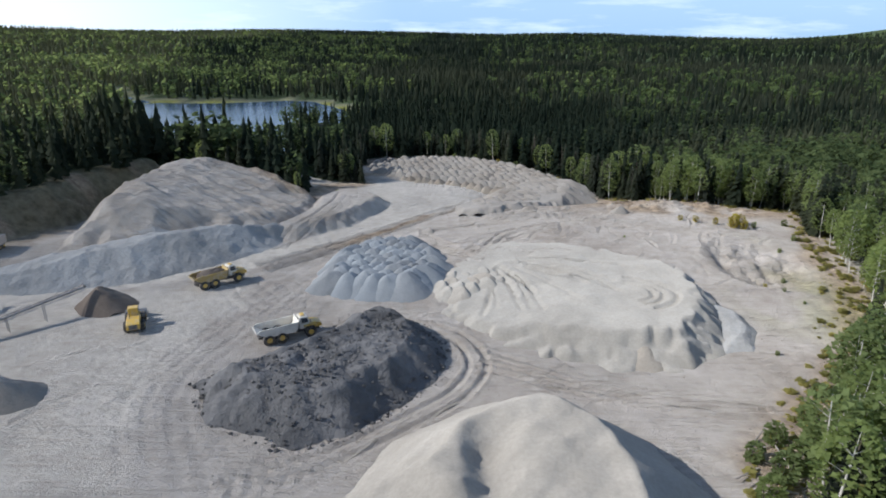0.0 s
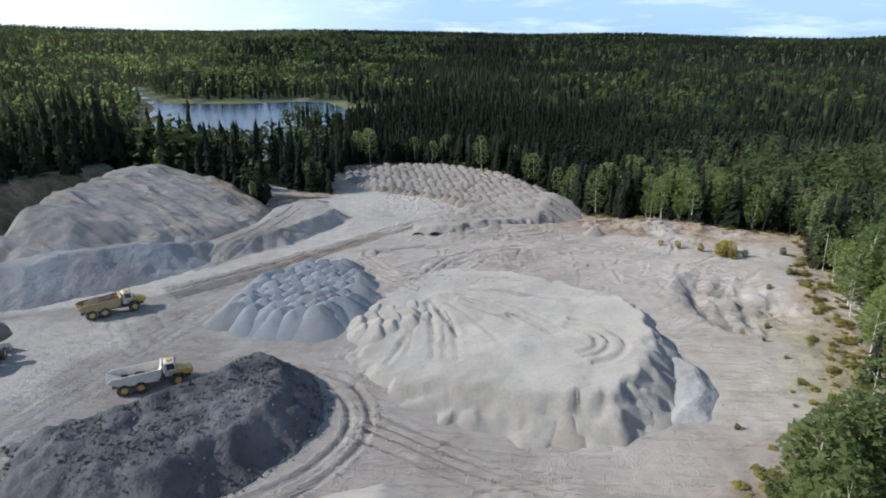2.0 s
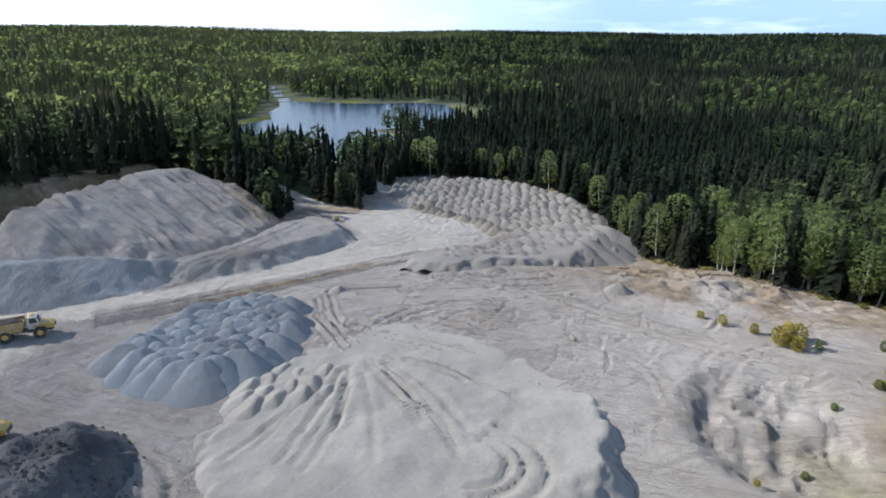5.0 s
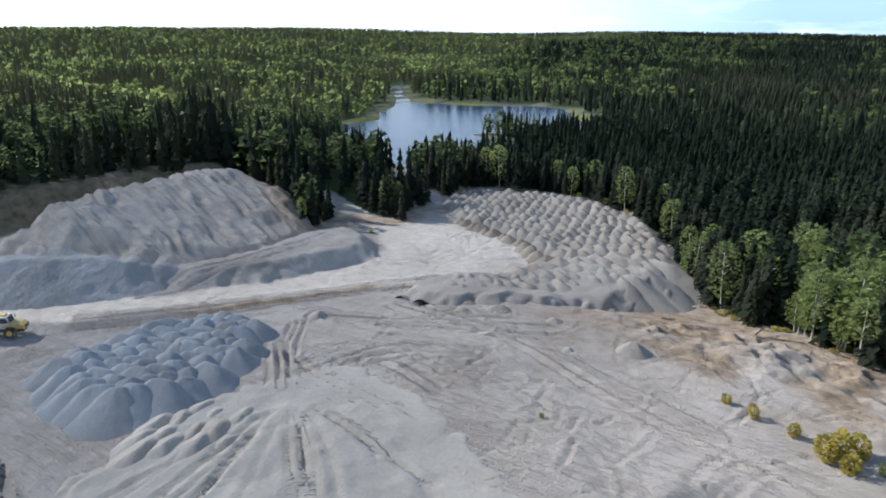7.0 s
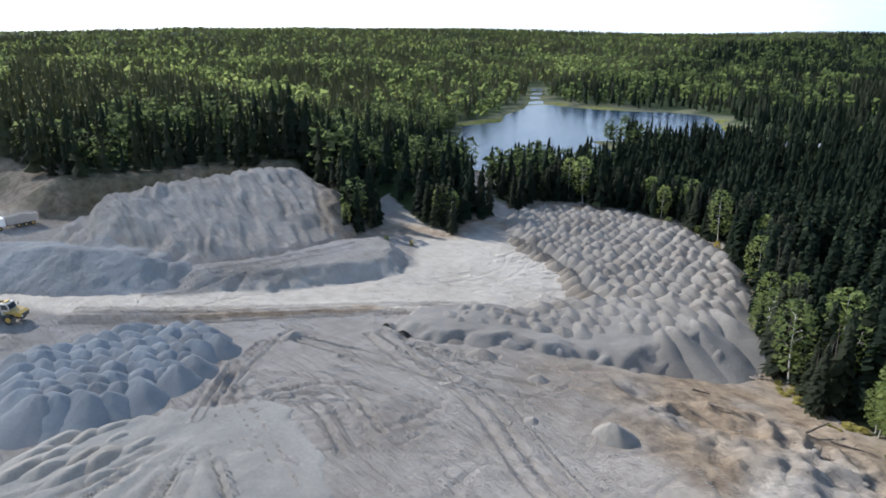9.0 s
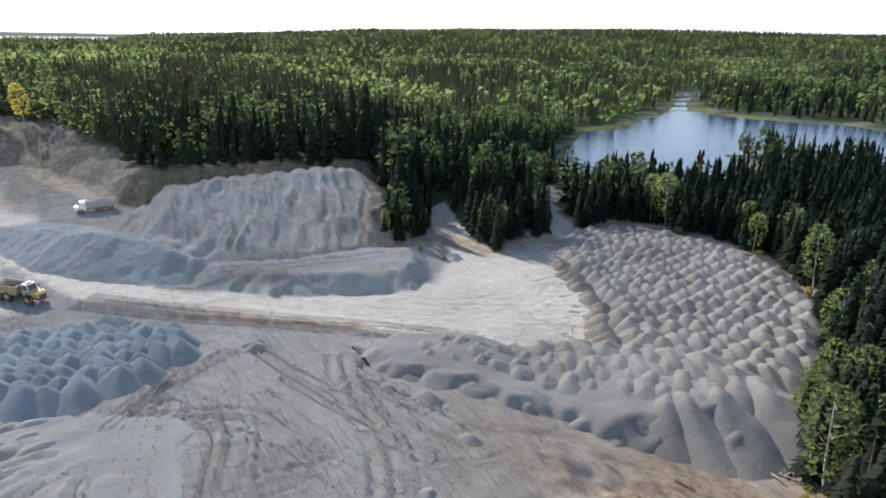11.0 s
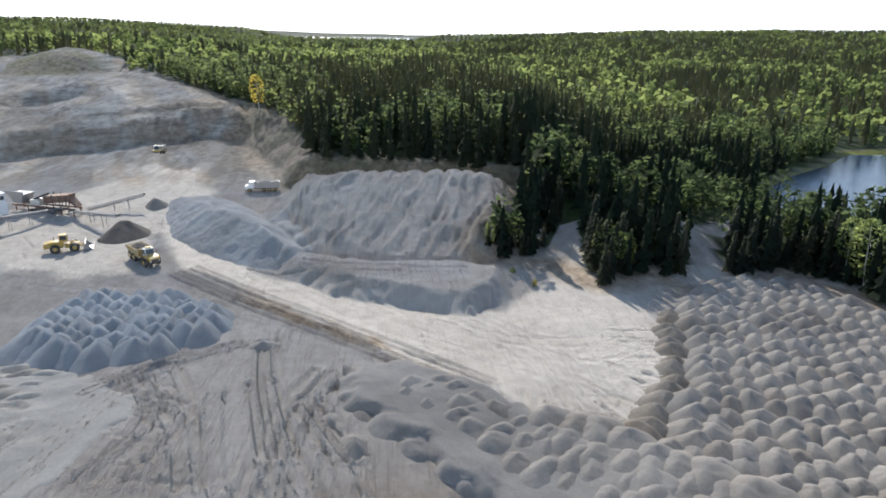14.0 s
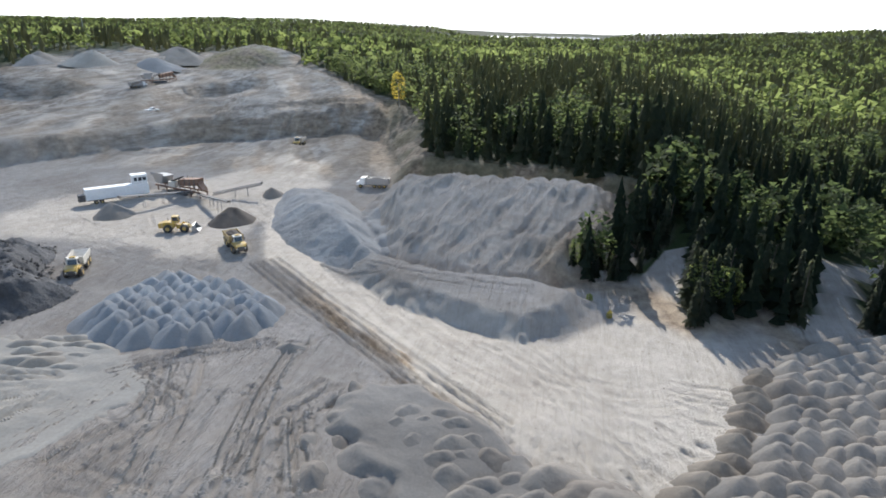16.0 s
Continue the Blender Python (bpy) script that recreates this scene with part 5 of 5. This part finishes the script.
def haul_truck(m, label, load=None, tub=None):
    """Articulated dump truck, x forward, 10 m long."""
    t = thing("dump_truck", m, label, "dump truck", "quarry trucks")
    tub = tub or CREAM
    for x in (3.0, -1.5, -3.4):
        for y in (-1.18, 1.18):
            wheel(t, x, y, 0.92, 0.65)
    part("front_frame", box(0.9, -0.55, 0.75, 4.6, 0.55, 1.35), DARK, t)
    part("rear_frame", box(-4.8, -0.5, 0.85, 1.0, 0.5, 1.3), DARK, t)
    part("hood", prism([(2.9, 1.35), (4.9, 1.3), (4.85, 1.85), (4.3, 2.15), (2.9, 2.3)], -0.95, 0.95, 0.06), YELLOW, t)
    g = part("grille", box(4.86, -0.7, 1.25, 4.93, 0.7, 1.8, 0.02), DARK, t)
    for y in (-0.8, 0.8):
        part("headlight", box(4.87, y - 0.12, 1.35, 4.95, y + 0.12, 1.55, 0.02), WHITE, t)
        part("fender", prism([(2.0, 1.85), (2.2, 2.0), (3.9, 2.0), (4.1, 1.8), (3.9, 1.9), (2.2, 1.9)], y * 1.25 - 0.3, y * 1.25 + 0.3, 0.01), YELLOW, t)
    cab = part("cab", prism([(1.45, 1.4), (2.95, 1.4), (3.0, 2.4), (2.75, 3.35), (1.5, 3.35)], -0.85, 0.85, 0.06), CREAM, t, "cream cab with dark windows")
    part("windscreen", prism([(2.98, 2.35), (3.03, 2.35), (2.8, 3.2), (2.76, 3.2)], -0.72, 0.72, 0.0), GLASS, cab)
    for y in (-0.87, 0.85):
        part("side_window", prism([(1.75, 2.35), (2.8, 2.35), (2.62, 3.15), (1.75, 3.15)], y, y + 0.02, 0.0), GLASS, cab)
    part("roof_beacon", box(1.8, -0.5, 3.35, 2.4, 0.5, 3.55, 0.05), YELLOW, cab)
    part("exhaust", rod((1.25, -0.75, 1.4), (1.25, -0.75, 3.3), 0.09), DARK, t)
    for y in (-1.15, 1.15):
        part("mirror", box(3.0, y - 0.1, 2.5, 3.06, y + 0.1, 3.0, 0.01), DARK, cab)
    # tub: floor, two sides, headboard, sloped tail
    bed = part("bed", prism([(-5.3, 2.35), (-3.6, 1.45), (0.6, 1.4), (1.0, 1.9), (0.9, 2.05), (0.5, 1.55), (-3.55, 1.6), (-5.25, 2.5)], -1.4, 1.4, 0.0), tub, t, "scuffed steel tipping bed")
    for y in (-1.45, 1.35):
        part("bed_side", prism([(-5.3, 2.35), (-3.6, 1.45), (0.6, 1.4), (1.05, 2.0), (1.2, 2.95), (-4.6, 2.75)], y, y + 0.1, 0.0), tub, bed)
    part("headboard", prism([(0.85, 1.9), (1.0, 1.9), (1.3, 3.15), (1.15, 3.15)], -1.45, 1.45, 0.0), tub, bed)
    if load:
        bm = bmesh.new()
        bmesh.ops.create_icosphere(bm, subdivisions=3, radius=1)
        for v in bm.verts:
            k = 1 + 0.25 * noise.noise(v.co * 2.2)
            v.co = Vector((-1.6 + 2.5 * v.co.x * k, 1.3 * v.co.y * k, 2.35 + 0.95 * v.co.z * k))
        part("load", bm, load, bed, "heaped load of earth")
    return t


def loader(m):
    t = thing("wheel_loader", m, "yellow wheel loader with raised cab and wide bucket", "wheel loader")
    for x in (1.7, -1.7):
        for y in (-1.15, 1.15):
            wheel(t, x, y, 0.9, 0.7)
    part("rear_body", prism([(-3.6, 1.0), (-0.2, 1.0), (-0.2, 2.2), (-2.2, 2.3), (-3.6, 1.95)], -0.95, 0.95, 0.08), YELLOW, t)
    part("front_frame", box(0.0, -0.6, 0.7, 2.6, 0.6, 1.6), YELLOW, t)
    cab = part("cab", prism([(-0.9, 2.0), (0.6, 2.0), (0.7, 2.7), (0.45, 3.5), (-0.8, 3.5)], -0.75, 0.75, 0.06), YELLOW, t)
    part("windscreen", prism([(0.7, 2.6), (0.74, 2.6), (0.5, 3.35), (0.46, 3.35)], -0.62, 0.62, 0.0), GLASS, cab)
    for y in (-0.78, 0.76):
        part("side_window", prism([(-0.7, 2.5), (0.55, 2.5), (0.4, 3.35), (-0.65, 3.35)], y, y + 0.02, 0.0), GLASS, cab)
    part("engine_grille", box(-3.66, -0.6, 1.1, -3.58, 0.6, 1.85, 0.02), DARK, t)
    for y in (-0.55, 0.55):
        part("lift_arm", prism([(0.9, 1.7), (1.2, 2.0), (3.4, 1.0), (3.5, 0.7), (3.2, 0.7)], y - 0.1, y + 0.1, 0.02), YELLOW, t)
    bucket = part("bucket", prism([(3.3, 0.2), (4.9, 0.15), (4.9, 0.22), (3.6, 0.35), (3.45, 0.9), (3.7, 1.5), (3.55, 1.55), (3.25, 0.95)], -1.55, 1.55, 0.0), GREYSTEEL, t, "worn steel bucket")
    for y in (-1.58, 1.5):
        part("bucket_side", prism([(3.3, 0.2), (4.85, 0.15), (3.7, 1.5), (3.4, 1.4)], y, y + 0.08, 0.0), GREYSTEEL, bucket)
    part("exhaust", rod((-1.8, 0.5, 2.2), (-1.8, 0.5, 3.0), 0.08), DARK, t)
    return t


def road_tipper(m, name="tipper_truck", label="grey road tipper truck standing on the pit floor"):
    t = thing(name, m, label, "tipper truck")
    for x in (3.2, -0.6, -2.0, -3.4):
        for y in (-1.0, 1.0):
            wheel(t, x, y, 0.52, 0.36)
    part("chassis", box(-4.3, -0.45, 0.65, 4.0, 0.45, 0.95), DARK, t)
    cab = part("cab", prism([(1.9, 0.8), (4.3, 0.8), (4.3, 1.6), (3.4, 1.8), (3.1, 2.7), (1.9, 2.75)], -1.1, 1.1, 0.08), WHITE, t, "white cab")
    part("windscreen", prism([(3.43, 1.85), (3.47, 1.85), (3.17, 2.6), (3.13, 2.6)], -0.95, 0.95, 0.0), GLASS, cab)
    body = part("tipping_body", prism([(-4.6, 1.0), (1.6, 1.0), (1.7, 2.75), (-4.7, 2.75), (-4.6, 2.7), (1.6, 2.7)], -1.25, -1.17, 0.0), GREYSTEEL, t)
    part("body_side", prism([(-4.6, 1.0), (1.6, 1.0), (1.7, 2.75), (-4.7, 2.75)], 1.17, 1.25, 0.0), GREYSTEEL, body)
    part("body_floor", box(-4.6, -1.17, 1.0, 1.6, 1.17, 1.1, 0.0), GREYSTEEL, body)
    part("tailgate", box(-4.7, -1.17, 1.1, -4.6, 1.17, 2.7, 0.0), GREYSTEEL, body)
    part("headboard", box(1.6, -1.17, 1.1, 1.7, 1.17, 2.9, 0.0), GREYSTEEL, body)
    part("load", prism([(-4.5, 1.1), (1.5, 1.1), (1.3, 2.6), (-1.5, 3.0), (-4.3, 2.6)], -1.15, 1.15, 0.1), GREY_SAND, body, "load of grey sand")
    return t


def on_ground(x, y, yaw, lift=0.0):
    return pose(x, y, z_at(x, y) + lift, 0, 0, yaw)


haul_truck(on_ground(-23.5, 86.0, 30), "yellow articulated dump truck with empty bed beside dark stockpile")
haul_truck(on_ground(-41.5, 107.3, 42), "yellow articulated dump truck loaded with brown earth", BROWN_SAND, DULL_YELLOW)
haul_truck(on_ground(-144, 75, 10), "yellow dump truck with grey load on dusty floor", GREY_SAND)
loader(on_ground(-48.8, 89.2, 112))
road_tipper(on_ground(-93, 119.5, -82))


def pickup(m):
    t = thing("pickup_truck", m, "white pickup truck parked on the upper bench", "pickup truck")
    for x in (1.7, -1.6):
        for y in (-0.8, 0.8):
            wheel(t, x, y, 0.38, 0.26)
    part("body", prism([(-2.7, 0.5), (2.6, 0.5), (2.6, 1.0), (1.2, 1.1), (-2.7, 1.1)], -0.92, 0.92, 0.08), WHITE, t)
    cab = part("cab", prism([(-0.6, 1.1), (1.2, 1.1), (0.6, 1.75), (-0.4, 1.75)], -0.82, 0.82, 0.06), WHITE, t)
    part("windscreen", prism([(1.18, 1.14), (1.22, 1.14), (0.64, 1.7), (0.6, 1.7)], -0.7, 0.7, 0.0), GLASS, cab)
    for y in (-0.85, 0.83):
        part("side_window", prism([(-0.45, 1.2), (0.95, 1.2), (0.55, 1.65), (-0.35, 1.65)], y, y + 0.02, 0.0), GLASS, cab)
    return t


pickup(on_ground(-158, 6, 150))


def conveyor(a, b, width=0.9):
    """Belt conveyor from a low end a to a high end b, on a lattice frame with legs."""
    a, b = Vector(a), Vector(b)
    c = thing("conveyor", Matrix.Translation(a), "steel belt conveyor leading to a pile of screened material", "conveyor", "conveyors of the screening plant")
    d = b - a
    flat = Vector((d.x, d.y, 0)).normalized()
    q = Vector((-flat.y, flat.x, 0)) * width / 2
    for s in (-1, 1):
        bm = bmesh.new()
        add_rod(bm, q * s, d + q * s, 0.09, 0.09, 4)
        lo = Vector((0, 0, -0.55))
        add_rod(bm, q * s + lo, d + q * s + lo, 0.07, 0.07, 4)
        n = max(3, int(d.length / 1.4))
        for k in range(n):
            p0, p1 = d * (k / n), d * ((k + 1) / n)
            add_rod(bm, p0 + q * s + (lo if k % 2 else Vector()), p1 + q * s + (Vector() if k % 2 else lo), 0.04, 0.04, 4)
        part("side_frame", bm, GREYSTEEL, c)
    bm = bmesh.new()
    up = Vector((0, 0, 0.08))
    vs = [bm.verts.new(p) for p in (q * 0.9 + up, -q * 0.9 + up, d - q * 0.9 + up, d + q * 0.9 + up, q * 0.9 - up, -q * 0.9 - up, d - q * 0.9 - up, d + q * 0.9 - up)]
    for i in ((0, 1, 2, 3), (7, 6, 5, 4), (0, 4, 5, 1), (1, 5, 6, 2), (2, 6, 7, 3), (3, 7, 4, 0)):
        bm.faces.new([vs[j] for j in i])
    part("belt", bm, BELT, c, "dark rubber belt")
    part("head_drum", rod(d - q * 1.1, d + q * 1.1, 0.25, 0.25, 12), DARK, c)
    for f in (0.45, 0.7):
        p = d * f
        foot = z_at(a.x + p.x, a.y + p.y) - a.z
        if p.z - foot > 0.9:
            for s in (-1, 1):
                part("leg", rod((p.x + q.x * s, p.y + q.y * s, foot), tuple(p + q * s), 0.07, 0.07, 6), GREYSTEEL, c)
    return c


def small_pile(name, x, y, r, h, material, label, seed):
    ob = new(name, heap_mesh(material, seed))
    ob.matrix_world = Matrix.LocRotScale((x, y, z_at(x, y) + h), Euler((0, 0, seed)), (r * 1.2, r * 1.2, h * 1.25))
    tagged(ob, label, "stockpile")


gz = z_at(-70, 75)
# white van trailer with a raised control house at its end
trailer = thing("office_trailer", pose(-67.5, 60.0, z_at(-67.5, 60), 0, 0, 138), "long white generator trailer on wheels beside the screening plant", "trailer")
part("trailer_body", box(-7.4, -1.3, 1.15, 7.2, 1.3, 3.9, 0.06), WHITE, trailer)
part("stripe", box(-6.8, 1.3, 2.6, -3.5, 1.32, 2.75, 0.0), DARK, trailer, "dark lettering bar")
for x in (-5.2, -3.9, 5.0):
    for y in (-1.0, 1.0):
        wheel(trailer, x, y, 0.5, 0.4)
part("chassis", box(-7.2, -0.5, 0.8, 7.0, 0.5, 1.15), DARK, trailer)
house = part("control_house", box(3.6, -1.2, 3.9, 7.0, 1.2, 6.1, 0.05), WHITE, trailer, "white raised control house with windows")
for k in range(3):
    part("window", box(3.9 + k * 1.05, 1.2, 4.7, 4.7 + k * 1.05, 1.23, 5.6, 0.0), GLASS, house)
    part("window", box(3.9 + k * 1.05, -1.23, 4.7, 4.7 + k * 1.05, -1.2, 5.6, 0.0), GLASS, house)
part("house_roof", box(3.4, -1.4, 6.1, 7.2, 1.4, 6.25, 0.03), WHITE, house)
part("generator_end", box(-9.0, -1.0, 0.9, -7.5, 1.0, 2.6, 0.08), DARK, trailer)


def screening_plant(m, label):
    """Tracked screener: hopper, screen box, frame, walkway and discharge chutes; x along its length, 20 m."""
    p = thing("screening_plant", m, label, "screening plant")
    for y in (-1.1, 1.1):
        part("main_beam", box(-9, y - 0.15, 1.3, 9, y + 0.15, 1.7, 0.03), RUST, p)
        part("crawler_track", prism([(-3.6, 0.1), (-4.0, 0.5), (-3.6, 0.95), (3.0, 0.95), (3.4, 0.5), (3.0, 0.1)], y - 0.3, y + 0.3, 0.03), DARK, p)
    for x in (-8, -4.5, 5, 8.5):
        for y in (-1.1, 1.1):
            part("support_leg", box(x - 0.12, y - 0.12, 0, x + 0.12, y + 0.12, 1.4, 0.02), RUST, p)
    part("screen_box", prism([(0.5, 2.4), (7.5, 3.3), (7.5, 5.0), (0.5, 4.1)], -1.3, 1.3, 0.05), RUST, p, "rust-brown vibrating screen box")
    for x in (1.2, 3.2, 5.2, 7.0):
        part("screen_post", box(x - 0.1, -1.42, 1.6, x + 0.1, -1.25, 4.8, 0.02), DARK, p)
        part("screen_post", box(x - 0.1, 1.25, 1.6, x + 0.1, 1.42, 4.8, 0.02), DARK, p)
    hop = part("hopper", prism([(-9.0, 4.3), (-4.6, 4.3), (-5.6, 2.2), (-8.0, 2.2)], -1.7, 1.7, 0.05), GREYSTEEL, p, "grey steel feed hopper")
    part("hopper_wing", prism([(-9.3, 4.2), (-4.4, 4.2), (-4.2, 5.0), (-9.5, 5.0)], -1.9, -1.8, 0.0), GREYSTEEL, hop)
    part("feed_belt", prism([(-5.5, 1.9), (0.8, 4.4), (0.8, 4.75), (-5.5, 2.25)], -0.6, 0.6, 0.02), BELT, p)
    part("engine_house", box(-3.6, -1.2, 1.7, -0.8, 1.2, 3.1, 0.06), CREAM, p, "cream engine house")
    part("walkway", box(0.4, 1.45, 3.0, 7.6, 2.2, 3.08, 0.0), GREYSTEEL, p)
    for x in (0.5, 2.8, 5.1, 7.5):
        part("handrail_post", rod((x, 2.18, 3.08), (x, 2.18, 4.1), 0.03, 0.03, 5), YELLOW, p)
    part("handrail", rod((0.4, 2.18, 4.1), (7.6, 2.18, 4.1), 0.03, 0.03, 5), YELLOW, p)
    part("discharge_chute", prism([(7.4, 3.2), (9.2, 2.0), (9.4, 2.3), (7.6, 4.2)], -0.9, 0.9, 0.03), RUST, p)
    return p


screening_plant(pose(-76.5, 72.0, z_at(-76.5, 72), 0, 0, 72), "rust-brown mobile screening plant with hopper and walkways")
conveyor((-73.0, 79.0, z_at(-73, 79) + 1.3), (-60.0, 95.5, z_at(-60, 95.5) + 4.3))
conveyor((-74.5, 77.0, z_at(-74, 77) + 1.5), (-57.5, 68.5, z_at(-57, 68) + 4.0))
conveyor((-75.0, 82.0, z_at(-75, 82) + 1.2), (-79.0, 94.0, z_at(-79, 94) + 3.6))
small_pile("brown_earth_pile", -58.5, 97, 5.2, 3.4, BROWN_SAND, "dark brown screened earth pile below a conveyor", 2)
small_pile("grey_sand_pile", -55.5, 67.5, 4.8, 3.0, GREY_SAND, "small grey sand pile below a conveyor", 3)
small_pile("fine_sand_pile", -80, 96, 3.2, 2.2, GREY_SAND, "small sand pile behind the screening plant", 4)

# far bench: crushers, piles
screening_plant(pose(-215, -30, z_at(-215, -30), 0, 0, 160), "rust-brown crushing plant standing on the upper bench")
road_tipper(on_ground(-203, -33, 165), "road_truck", "white-cabbed tipper truck standing on the upper bench")
small_pile("sand_cone", -246, -92, 14, 7.0, PALE_SAND, "pale conical sand stockpile on the upper bench", 1)
small_pile("gravel_cone", -262, -66, 15, 5.5, BLUE_GRAVEL, "wide blue-grey gravel stockpile on the upper bench", 5)
small_pile("sand_cone", -296, -72, 17, 9.0, GREY_SAND, "tall grey sand stockpile below the wooded slope", 2)
small_pile("gravel_cone", -236, -122, 12, 6, GREY_GRAVEL, "dark grey gravel stockpile at the forest edge", 3)
small_pile("sand_cone", -247, -128, 12, 6, GREY_SAND, "brownish sand stockpile at the forest edge", 4)

mast = thing("radio_mast", pose(-520, -330, z_at(-520, -330)), "thin steel lattice mast above the far forest", "mast")
part("mast_pole", rod((0, 0, 0), (0, 0, 48), 0.5, 0.25, 6), GREYSTEEL, mast)
for k in range(3):
    part("antenna", box(0.3, -1.2, 40 + k * 2.4, 0.6, 1.2, 41.4 + k * 2.4, 0.05), GREYSTEEL, mast)

# cabins in the clearing by the lake
for x, y, a in ((-38, 404, 20), (-23.5, 399, -10), (-9, 406, 35)):
    c = thing("cabin", pose(x, y, z_at(x, y), 0, 0, a), "small white cabin in a clearing by the lake", "cabin", "lakeside cabins")
    part("wall", box(-4, -3, 0, 4, 3, 2.6, 0.02), WHITE, c)
    part("roof", prism([(-4.5, 2.6), (4.5, 2.6), (0, 4.4)], -3.4, 3.4, 0.02), GREYSTEEL, c)
    part("door", box(-0.5, -3.05, 0, 0.5, -3.0, 2.0, 0.0), DARK, c)
    part("window", box(1.5, -3.05, 1.0, 2.8, -3.0, 2.0, 0.0), GLASS, c)
